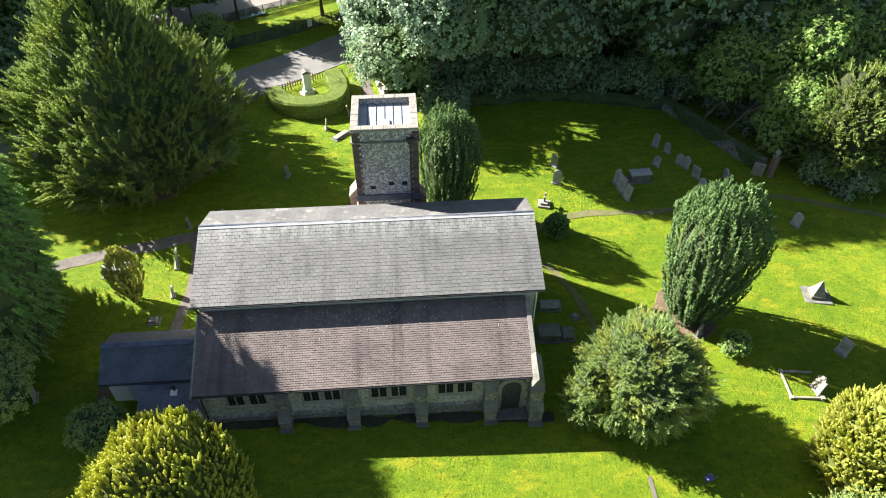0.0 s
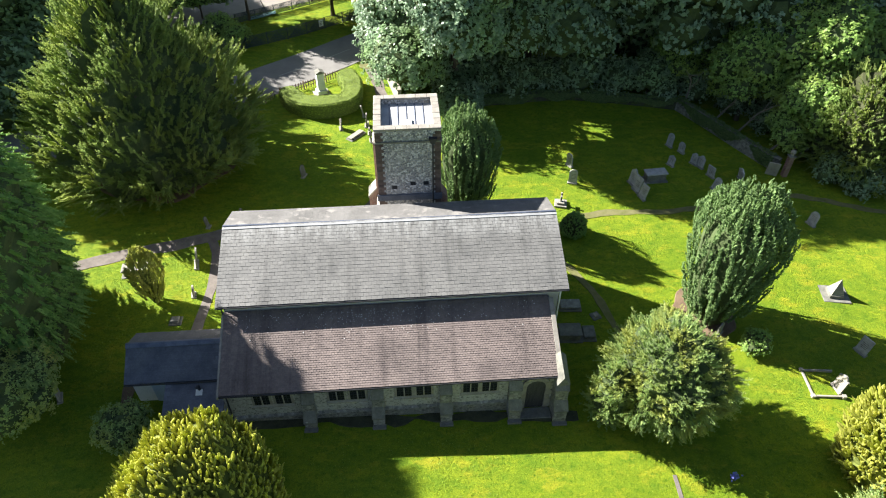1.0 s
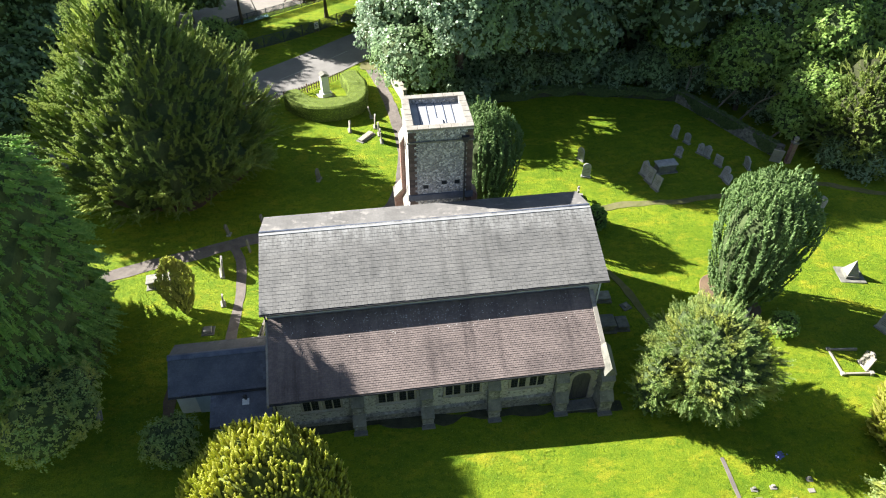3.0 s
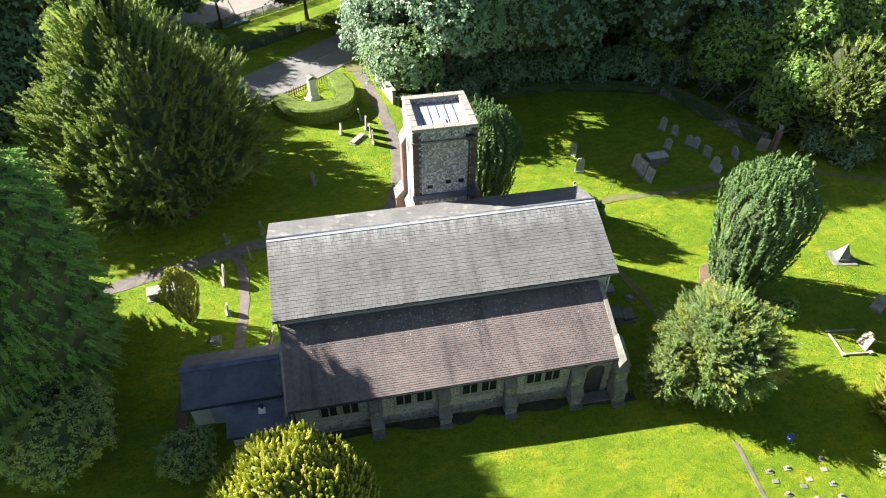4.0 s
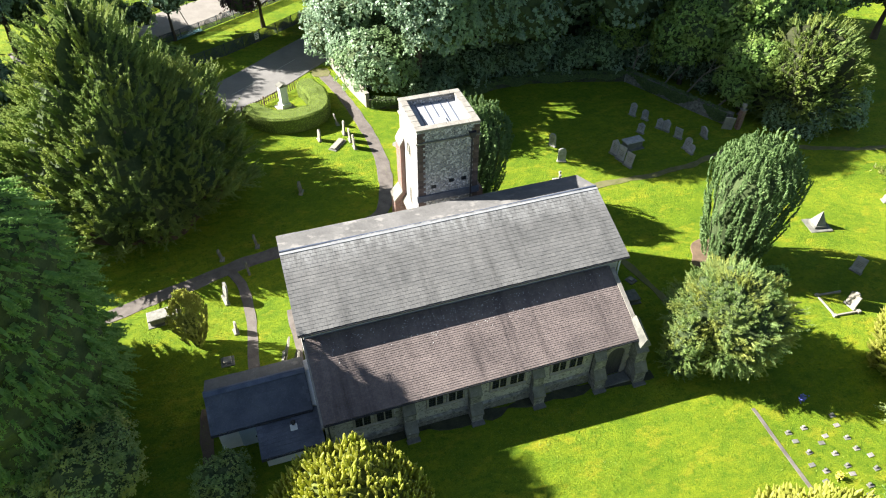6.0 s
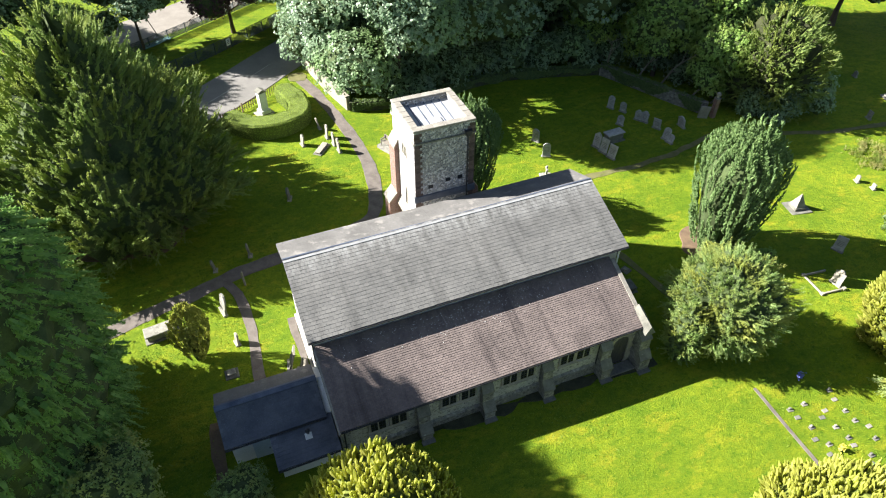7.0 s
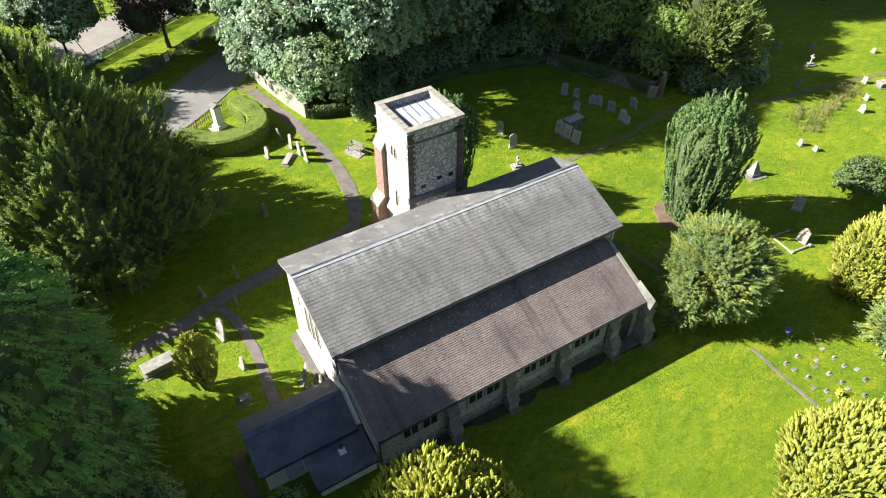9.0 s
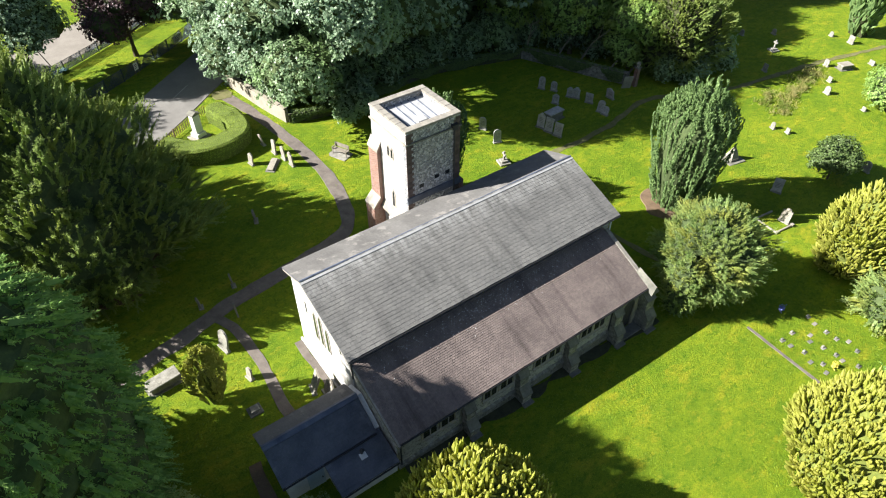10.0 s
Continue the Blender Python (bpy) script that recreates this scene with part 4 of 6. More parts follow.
build_nave()
build_aisle()
build_vestry()
build_tower()
strip("stone_margin", [(-12.56, 26.9), (-12.54, 30), (-12.54, 32.9)], 0.6, 0.06, M_PATH, "bare stony drip margin beside the church wall", "earth", 0.2)
strip("earth_margin", [(-18.35, 22.4), (-18.45, 24.5), (-18.35, 26.6)], 0.75, 0.02, M_SOIL, "bare brown earth beside the vestry", "earth", 0.2)
strip("earth_margin", [(-11.8, 21.6), (-4, 21.55), (2, 21.5), (8.2, 21.2)], 0.62, 0.03, M_DARKSOIL, "dark earth along the church wall", "earth", 0.55)


# ---- trees ----
def yew_profile(h):
    return (0.72 + 1.27 * h) if h < 0.22 else max(0.0, 1 - ((h - 0.22) / 0.78) ** 1.22) ** 0.88


def irish_profile(h):
    return 0.60 + 0.40 * math.sin(h / 0.72 * math.pi / 2) if h < 0.72 else max(0.0, 1 - ((h - 0.72) / 0.30) ** 3.2) ** 0.8


def spire_profile(h):
    return 0.38 + 0.62 * (h / 0.6) if h < 0.6 else max(0.0, 1 - ((h - 0.6) / 0.4) ** 2.2) ** 0.7


def dome_profile(h):
    return 0.86 + 0.14 * math.sin(h / 0.3 * math.pi / 2) if h < 0.3 else max(0.0, 1 - ((h - 0.3) / 0.7) ** 2.2) ** 0.55


def cypress_profile(h):
    return 0.86 + 0.14 * math.sin(h / 0.3 * math.pi / 2) if h < 0.3 else max(0.0, 1 - ((h - 0.3) / 0.7) ** 3.0) ** 0.5


def layer_profile(h):
    return (0.70 + 1.0 * h if h < 0.3 else max(0.0, 1 - ((h - 0.3) / 0.7) ** 2) ** 0.6)


plume_tree("yew_tree", "huge spreading dark green yew with feathery upright shoots", "tree", (-21.9, 47.7), 8.4, 15.6, yew_profile, L_YEW, 1, 3500, 50, 1.0, 0.25, 0.16, 0.046, lift=0.44, lump=0.30, lump_scale=2.9, trunk=0.9, low=0.02, spread=0.42, solid=0.5, inner=M_GREENCORE)
plume_tree("cypress_tree", "tall dense dark green conifer with drooping sprays", "tree", (-28.45, 28.3), 6.75, 17.3, cypress_profile, L_CYPRESS, 2, 3300, 36, 0.62, 0.25, 0.16, 0.055, lift=-2.2, lump=0.11, lump_scale=7.0, trunk=0.5, solid=0.5, shrink=0.94, spread=0.5, inner=M_GREENCORE)
rope_tree("irish_yew", "columnar dark green yew with ropey upright shoots on bare earth", "tree", (19.25, 28.85), 2.62, 10.0, irish_profile, L_IRISH, 3, 520, 1.5, 0.15, 15, 0.095, 0.044, lump=0.20, trunk=0.35, base=0.25, inner=M_GREENCORE)
rope_tree("irish_yew", "dark columnar yew beside the church tower", "tree", (3.3, 40.3), 2.2, 8.7, irish_profile, L_IRISH, 4, 330, 1.7, 0.14, 11, 0.11, 0.05, lump=0.18, trunk=0.35, base=0.6, inner=M_GREENCORE)
plume_tree("golden_yew", "rounded dome of golden yellow yew with finger-like shoots", "shrub", (-11.9, 15.5), 3.95, 7.75, dome_profile, L_GOLD, 5, 4000, 6, 0.46, 0.088, 0.085, 0.036, lift=0.80, lump=0.10, trunk=0.3, spread=0.4, shrink=0.89, inner=M_GOLDEN)
rope_tree("golden_yew", "small vase-shaped golden yew on the lit lawn", "shrub", (-18.5, 31.5), 0.98, 4.5, spire_profile, L_GOLD, 6, 170, 0.85, 0.095, 16, 0.08, 0.036, lump=0.10, trunk=0.1, base=0.1, inner=M_GOLDEN, ragged=2.5, core=0.58)
plume_tree("juniper_tree", "rounded soft green conifer with layered spreading sprays", "tree", (12.85, 21.4), 3.2, 7.0, layer_profile, L_JUNIPER, 7, 2300, 42, 0.44, 0.20, 0.105, 0.032, lift=0.18, lump=0.34, lump_scale=3.0, trunk=0.25, tall=1.7, base=1.1, solid=0.28, shrink=0.84, inner=M_GREENCORE)
plume_tree("juniper_tree", "small upright conifer against a larger rounded one", "tree", (9.75, 21.0), 1.15, 4.7, layer_profile, L_JUNIPER, 15, 520, 32, 0.40, 0.18, 0.105, 0.032, lift=0.35, lump=0.30, lump_scale=3.0, trunk=0.12, base=0.3, solid=0.28, shrink=0.84, inner=M_GREENCORE)
plume_tree("golden_yew", "broad golden yellow yew by the headstones", "shrub", (24.5, 16.7), 2.6, 6.6, dome_profile, L_GOLD, 8, 2200, 6, 0.50, 0.095, 0.09, 0.04, lift=0.6, lump=0.2, trunk=0.3, spread=0.4, shrink=0.87, inner=M_GOLDEN)
plume_tree("golden_yew", "large golden yellow yew at the lawn edge", "shrub", (8.9, 6.7), 4.5, 5.4, dome_profile, L_GOLD, 9, 3900, 6, 0.46, 0.095, 0.09, 0.04, lift=0.6, lump=0.2, trunk=0.3, spread=0.4, shrink=0.88, inner=M_GOLDEN)
plume_tree("cypress_shrub", "dark green conical conifer shrub", "shrub", (14.6, 7.6), 2.2, 5.4, yew_profile, L_CYPRESS, 10, 700, 24, 0.7, 0.18, 0.14, 0.05, lift=0.1, lump=0.2, trunk=0.15, solid=0.5, inner=M_GREENCORE)
plume_tree("cypress_shrub", "grey-green feathery conifer shrub", "shrub", (21.6, 12.4), 2.2, 4.6, yew_profile, L_JUNIPER, 11, 600, 24, 0.7, 0.18, 0.14, 0.05, lift=0.2, lump=0.25, trunk=0.15, solid=0.5, inner=M_GREENCORE)
plume_tree("clipped_bush", "small clipped dark green ball bush by the path", "shrub", (11.5, 37.4), 1.0, 1.9, layer_profile, L_CYPRESS, 12, 600, 6, 0.18, 0.07, 0.08, 0.04, lift=0.3, lump=0.05, trunk=0.08, shrink=0.9)
plume_tree("irish_yew", "distant columnar dark green yew", "tree", (66.5, 38.4), 2.2, 7.5, irish_profile, L_IRISH, 13, 1000, 8, 0.9, 0.2, 0.2, 0.07, lift=0.85, lump=0.3, lump_scale=3, trunk=0.3, tall=0.3)
plume_tree("yew_tree", "dark spreading yew at the corner of the wood", "tree", (38.5, 45.2), 4.6, 9.0, layer_profile, L_YEW, 14, 2600, 12, 0.7, 0.24, 0.24, 0.07, lift=0.3, lump=0.4, lump_scale=2.2, trunk=0.4, solid=0.4)


def broad_tree(name, label, category, at, blobs, leaf, seed, density, per, leaf_l, leaf_w, clump=0.55, trunk=0.3, height=6.0, group="", core=True):
    t = thing(name, label, category, (at[0], at[1], ground_z(*at)), group)
    return broad_parts(t, blobs, leaf, seed, density, per, leaf_l, leaf_w, clump, core, trunk, height)


def blob_set(seed, n, reach, z0, z1, r0, r1):
    r = random.Random(seed)
    out = []
    for i in range(n):
        a = 2.4 * i + r.uniform(-0.4, 0.4)
        f = (i + 0.5) / n
        d = reach * math.sqrt(f) * (1.0 - 0.35 * f)
        z = z0 + (z1 - z0) * (1 - f ** 1.5 * r.uniform(0.6, 1.0))
        rr = r.uniform(r0, r1)
        out.append((d * math.cos(a), d * math.sin(a), z, rr, rr * r.uniform(0.75, 1.0)))
    return out


WOOD = "trees of the wood beyond the churchyard wall"
wood_kinds = [
    broad_tree("broadleaf_tree", "tall silvery green broadleaf tree with dense leaf clumps", "tree", (1.0, 74.0), blob_set(21, 15, 6.0, 2.0, 15.0, 2.5, 3.7), L_BROAD, 21, 3.1, 8, 0.38, 0.23, 0.6, 0.5, 14, WOOD),
    broad_tree("broadleaf_tree", "tall dark green broadleaf tree in shade", "tree", (18.2, 63.5), blob_set(22, 16, 6.4, 2.5, 17.0, 2.6, 3.8), L_BROAD, 22, 2.0, 7, 0.42, 0.26, 0.6, 0.5, 15, WOOD),
    broad_tree("broadleaf_tree", "bright green broadleaf tree at the wood edge", "tree", (36.5, 52.5), blob_set(23, 12, 4.6, 1.5, 10.0, 1.9, 2.9), L_BRIGHT, 23, 6.0, 7, 0.34, 0.2, 0.5, 0.3, 10, WOOD),
]


def another(kind, at, turn, size):
    return copy_thing(wood_kinds[kind], pose(at[0], at[1], ground_z(*at), 0, 0, turn) @ Matrix.Scale(size, 4))


broad_tree("broadleaf_tree", "great silvery green broadleaf tree overhanging the churchyard wall", "tree", (4.0, 58.2), blob_set(25, 46, 9.7, 2.6, 21.5, 2.1, 3.3), L_BROAD, 25, 6.0, 9, 0.27, 0.17, 0.55, 0.6, 18, WOOD)
for k, x, y, turn, size in (
        (1, 12.0, 62.6, 40, 1.12), (0, -0.8, 66.5, 80, 0.66), (1, 26.2, 62.5, 130, 1.1), (1, 33.0, 59.5, 200, 0.94),
        (1, 12.0, 76.0, 210, 1.05), (1, 24.0, 74.0, 300, 1.1), (2, 31.5, 53.5, 60, 0.78), (2, 34.6, 47.6, 150, 0.62), (1, 41.5, 59.5, 250, 0.8), (2, 42.5, 53.0, 280, 0.95),
        (0, 45.5, 66.0, 140, 1.0), (1, 53.0, 60.5, 80, 0.8), (2, 47.0, 55.5, 20, 0.7), (1, 62.0, 57.5, 170, 0.8), (1, 72.0, 53.0, 230, 0.85),
        (1, 82.0, 50.0, 320, 0.9), (2, 27.0, 59.2, 10, 0.6)):
    another(k, (x, y), turn, size)
for x, y, turn, size in ((-44, 72, 200, 1.0), (-34, 76, 250, 0.75), (-39, 63, 30, 0.8), (-45, 57, 150, 0.75), (-42, 52.5, 40, 0.8), (-36.5, 67.0, 310, 0.85), (-40.5, 77.0, 100, 0.85)):
    another(1, (x, y), turn, size)
broad_tree("broadleaf_tree", "grey-green tree with low boughs by the driveway", "tree", (-18.6, 76.2), blob_set(61, 18, 4.2, 2.6, 9.5, 1.4, 2.1), L_BROAD, 61, 6.0, 8, 0.24, 0.15, 0.5, 0.2, 9)
another(0, (-28.5, 84.0), 100, 0.45)
another(1, (-32.0, 80.0), 0, 0.62)
another(2, (-26.0, 76.0), 120, 0.5)
another(0, (2.0, 60.6), 200, 0.5)
another(0, (-7.0, 93.0), 60, 0.8)
another(2, (-24.0, 76.5), 70, 0.42)
broad_tree("copper_beech", "dark purple copper beech beside the driveway", "tree", (-8.9, 77.6), blob_set(31, 15, 3.9, 2.8, 8.8, 1.4, 2.3), L_COPPER, 31, 6.5, 9, 0.24, 0.16, 0.5, 0.25, 8)
broad_tree("shrub", "bushy grey-green shrub below the tall conifer", "shrub", (-24.0, 22.6), blob_set(32, 7, 2.4, 1.2, 3.6, 1.4, 2.0), L_JUNIPER, 32, 14, 9, 0.15, 0.08, 0.35, 0.12, 4)
broad_tree("shrub", "small dark green shrub against the vestry", "shrub", (-17.6, 21.0), blob_set(33, 6, 1.1, 0.6, 1.6, 0.7, 1.0), L_JUNIPER, 33, 22, 9, 0.12, 0.07, 0.25, 0.1, 3)
broad_tree("shrub", "round dark green shrub near the headstones", "shrub", (33.8, 23.6), blob_set(34, 7, 1.6, 1.0, 2.7, 0.9, 1.3), L_DARK, 34, 14, 9, 0.2, 0.12, 0.35, 0.1, 3)
broad_tree("shrub", "small light green shrub beside the columnar yew", "shrub", (21.0, 25.6), blob_set(35, 5, 0.8, 0.4, 1.0, 0.45, 0.65), L_BRIGHT, 35, 30, 9, 0.12, 0.07, 0.2, 0.05, 1.2)
broad_tree("shrub", "bright green rounded shrub in the open grass", "shrub", (50.3, 27.2), blob_set(36, 6, 1.8, 1.2, 3.2, 1.2, 1.7), L_BRIGHT, 36, 10, 9, 0.22, 0.13, 0.4, 0.12, 3.5)
broad_tree("shrub", "leafy grey-green shrub hanging over the wall corner", "shrub", (4.4, 54.6), blob_set(37, 6, 2.0, 0.8, 2.4, 0.9, 1.4), L_BROAD, 37, 12, 9, 0.24, 0.15, 0.4, 0.1, 3)
for x, y, s in ((-21.0, 71.5, 37), (-18.8, 69.2, 38)):
    broad_tree("shrub", "bright green garden shrub by the lane verge", "shrub", (x, y), blob_set(s, 5, 1.2, 0.6, 1.8, 0.8, 1.1), L_BRIGHT, s, 14, 9, 0.2, 0.12, 0.35, 0.08, 2)
def long_grass(x, y, reach_x, reach_y, seed, stems, high):
    """A loose drift of long dry stems and weeds, thinning out at its rim."""
    rng = np.random.default_rng(seed)
    t = thing("long_grass", "drift of long dry grass and weeds in the open grass", "grass", (x, y, ground_z(x, y)))
    c = rng.normal(size=(stems, 2)) * np.array([reach_x, reach_y]) * 0.5
    c += 0.35 * np.sin(c[:, ::-1] * 2.3)
    z = np.array([ground_z(x + a, y + b) - ground_z(x, y) for a, b in c])
    n = stems
    at = np.stack([c[:, 0], c[:, 1], z], 1)
    h = high * (0.4 + 0.8 * rng.random(n))
    q = scatter_leaves(rng, at, np.array([0.1, 0, 1.0]) + 0.35 * rng.normal(size=(n, 3)), h, h * 0.4, 7, 0.4, 0.26, 0.035)
    tagged(quads_mesh("stems", q, L_STRAW, t), kind="stuff")


for x, y, rx, ry, n, sd, high in ((41.7, 33.0, 1.9, 1.1, 420, 41, 0.32), (41.9, 35.0, 1.6, 0.7, 260, 42, 0.40), (45.2, 34.2, 1.7, 0.8, 300, 43, 0.40), (50.2, 35.2, 2.2, 1.0, 480, 44, 0.50), (47.6, 34.4, 1.2, 0.7, 220, 45, 0.45)):
    long_grass(x, y, rx, ry, sd, n, high)

bush = broad_tree("undergrowth_bush", "dark leafy undergrowth beneath the trees", "shrub", (6.5, 58.6), blob_set(51, 9, 1.9, 0.7, 2.6, 0.9, 1.4), L_BROAD, 51, 7, 7, 0.23, 0.14, 0.45, 0.08, 3, "undergrowth along the churchyard wall")
for x, y, turn, size in ((10.0, 58.9, 40, 1.1), (13.5, 59.4, 90, 1.0), (17.0, 59.8, 150, 1.2), (20.6, 59.4, 220, 1.0), (24.0, 58.6, 300, 1.2), (28.6, 57.8, 20, 1.1), (32.0, 54.6, 100, 0.9), (34.4, 51.6, 160, 0.9), (36.4, 48.4, 240, 0.9),
                         (35.8, 43.4, 330, 0.8), (41.6, 42.4, 60, 1.2), (3.4, 58.2, 10, 0.9), (43.5, 47.5, 120, 1.3), (0.2, 60.4, 70, 0.9), (38.0, 42.2, 200, 0.8), (1.2, 62.4, 30, 1.8), (1.2, 66.4, 130, 1.9), (5.2, 61.6, 260, 1.7), (0.9, 70.2, 310, 1.7), (28.6, 70.4, 45, 2.4), (26.6, 68.2, 140, 2.2), (31.2, 71.6, 230, 2.4), (27.6, 65.4, 290, 2.2), (-38.0, 58.0, 20, 2.0), (-41.0, 62.5, 90, 2.2), (-36.0, 63.5, 170, 2.0), (-44.5, 60.0, 250, 2.3), (-40.0, 67.0, 330, 2.2), (-37.0, 53.8, 70, 1.5), (-46.0, 54.0, 200, 2.2)):
    copy_thing(bush, pose(x, y, ground_z(x, y), 0, 0, turn) @ Matrix.Scale(size, 4))


def bare_trunk(x, y, seed, high, lean):
    """A leaning young trunk with forked bare limbs, seen in the gap under the crowns."""
    t = thing("tree_trunk", "pale bare leaning trunk with forked limbs under the crowns", "trunk", (x, y, ground_z(x, y)), "bare trunks at the wood edge")
    r = random.Random(seed)
    p, way = Vector((0, 0, -0.2)), Vector((lean[0], lean[1], 1.0)).normalized()
    bm = bmesh.new()
    for i in range(6):
        q = p + way * high / 6
        rod(bm, p, q, 0.13 - 0.016 * i, 0.114 - 0.016 * i, 7)
        if i > 1:
            side = Vector((r.uniform(-1, 1), r.uniform(-1, 0.2), r.uniform(0.3, 0.9))).normalized()
            m = q + side * high * 0.16
            rod(bm, q, m, 0.055, 0.035, 5)
            rod(bm, m, m + (side + Vector((r.uniform(-.5, .5), 0, 0.5))).normalized() * high * 0.16, 0.035, 0.014, 5)
        p = q
        way = (way + Vector((r.uniform(-0.25, 0.25), r.uniform(-0.25, 0.15), 0))).normalized()
    part("trunk", bm, M_BRANCH, t)


M_BRANCH = surface("pale grey-brown bark", (0.14, 0.12, 0.09), (0.26, 0.235, 0.19), 2.5, 16, 0.9, 0.02, stretch=(1, 1, 0.3))
for x, y, seed, high, lean in ((26.9, 55.6, 1, 4.6, (0.05, -0.1)), (28.8, 53.0, 2, 4.2, (0.35, -0.2)), (30.4, 51.2, 3, 4.8, (0.5, -0.3)), (32.6, 48.4, 4, 5.0, (0.7, -0.2)), (33.6, 46.6, 5, 4.6, (0.9, -0.1))):
    bare_trunk(x, y, seed, high, lean)


# ---- churchyard walls, hedge and fences ----
def wall_run(name, pts, high, thick, material, label, cap=M_GREYSTONE, seed=0):
    """A rough wall along a line, its coping laid in separate stones."""
    r = random.Random(seed)
    line = smooth_line(pts, 1.1)
    bm = bmesh.new()
    prev = None
    for i, p in enumerate(line):
        d = (line[min(i + 1, len(line) - 1)] - line[max(i - 1, 0)]).normalized()
        s = Vector((-d.y, d.x)) * thick / 2
        g = ground_z(p.x, p.y)
        h = high + r.uniform(-0.05, 0.05)
        ring = [bm.verts.new(q) for q in ((p.x - s.x, p.y - s.y, g - 0.3), (p.x + s.x, p.y + s.y, g - 0.3), (p.x + s.x * 0.85, p.y + s.y * 0.85, g + h), (p.x - s.x * 0.85, p.y - s.y * 0.85, g + h))]
        if prev:
            for k in range(4):
                bm.faces.new((prev[k], prev[k - 1], ring[k - 1], ring[k]))
        else:
            bm.faces.new(ring)
        prev = ring
    bm.faces.new(prev[::-1])
    bmesh.ops.recalc_face_normals(bm, faces=bm.faces[:])
    ob = tagged(put(name, bm, material), label, "wall", kind="structure")
    for a, b in zip(line, line[1:]):
        m = (a + b) / 2
        l = (b - a).length
        g = ground_z(m.x, m.y) + high
        c = box(-l / 2 + 0.01, l / 2 - 0.01, -thick / 2 - 0.04, thick / 2 + 0.04, 0.0, 0.10 + r.uniform(0, 0.04), bevel=0.02)
        st = part("coping_stone", c, cap, ob)
        st.matrix_basis = pose(m.x, m.y, g - 0.01, 0, 0, math.degrees(math.atan2(b.y - a.y, b.x - a.x)))
    return ob


wall_run("wall_lane", [(-3.2, 66.8), (-2.7, 63.5), (-2.2, 60.5), (-1.4, 57.1)], 1.35, 0.4, M_WALLPALE, "pale sunlit masonry wall beside the church path", M_WALLPALE, 1)
# north wall and coping: tree shade put into the colour, with moss spots
wall_run("wall_north", [(-1.3, 57.0), (2.5, 56.2), (8, 56.8), (16, 57.6), (26.0, 55.6)], 0.85, 0.4, M_MOSSYSHADE, "mossy flint wall coloured dark for the shade of the trees", M_MOSSYSHADE, 2)
wall_run("wall_east", [(26.1, 55.5), (28.2, 51.5), (30.0, 47.8), (31.6, 44.9)], 1.25, 0.4, M_FLINTDARK, "lichened flint boundary wall", M_DARKSTONE, 3)


def ivy(name, label, pts, high, thick, seed, count):
    """Ivy in clumps over the face and the top of a wall."""
    rng = np.random.default_rng(seed)
    t = thing(name, label, "ivy", (0, 0, 0))
    line = smooth_line(pts, 0.5)
    k = rng.integers(0, len(line) - 1, count)
    at, out = [], []
    for i in k:
        a, b = line[i], line[i + 1]
        f = rng.random()
        x, y = a.x + (b.x - a.x) * f, a.y + (b.y - a.y) * f
        d = (b - a).normalized()
        n = (d.y, -d.x)
        cover = noise.noise(Vector((x * 0.35, y * 0.35, seed)))
        z = rng.random() * (high + 0.2)
        if z < high * (0.35 - 1.4 * cover):
            continue
        top = z > high
        o = (rng.random() - 0.5) * thick if top else thick * 0.5 + 0.06
        at.append((x + n[0] * o, y + n[1] * o, ground_z(x, y) + min(z, high + 0.14)))
        out.append((n[0] * 0.5, n[1] * 0.5, 1.0) if top else (n[0], n[1], 0.35))
    at, out = np.array(at), unit(np.array(out))
    m = len(at)
    quads_mesh("leaves", scatter_leaves(rng, at, out * 0.6 + 0.6 * rng.normal(size=at.shape), np.full(m, 0.12), np.full(m, 0.10), 5, 0.75, 0.15, 0.12, out, 0.4), L_DARK, t)


ivy("ivy", "dark ivy smothering the churchyard wall under the trees", [(-1.0, 57.0), (2.5, 56.2), (8, 56.8), (16, 57.6), (26.0, 55.6)], 0.85, 0.48, 71, 11000)
ivy("ivy", "ivy trailing over the flint boundary wall", [(26.1, 55.5), (28.2, 51.5), (30.0, 47.8), (31.3, 45.4)], 1.25, 0.48, 74, 4000)


def gate_pier(at):
    t = thing("gate_pier", "tall brick gate pier with a stone ball finial", "pier", (at[0], at[1], ground_z(*at)))
    part("shaft", box(-0.22, 0.22, -0.22, 0.22, -0.2, 2.05, bevel=0.02), M_BRICK, t)
    part("cap", box(-0.29, 0.29, -0.29, 0.29, 2.05, 2.18, bevel=0.04), M_DARKSTONE, t)
    bm = bmesh.new()
    bmesh.ops.create_icosphere(bm, subdivisions=2, radius=0.24, matrix=Matrix.Translation((0, 0, 2.5)))
    rod(bm, (0, 0, 2.18), (0, 0, 2.34), 0.16, 0.09, 10)
    part("finial", bm, M_STONE, t)


gate_pier((32.0, 44.3))


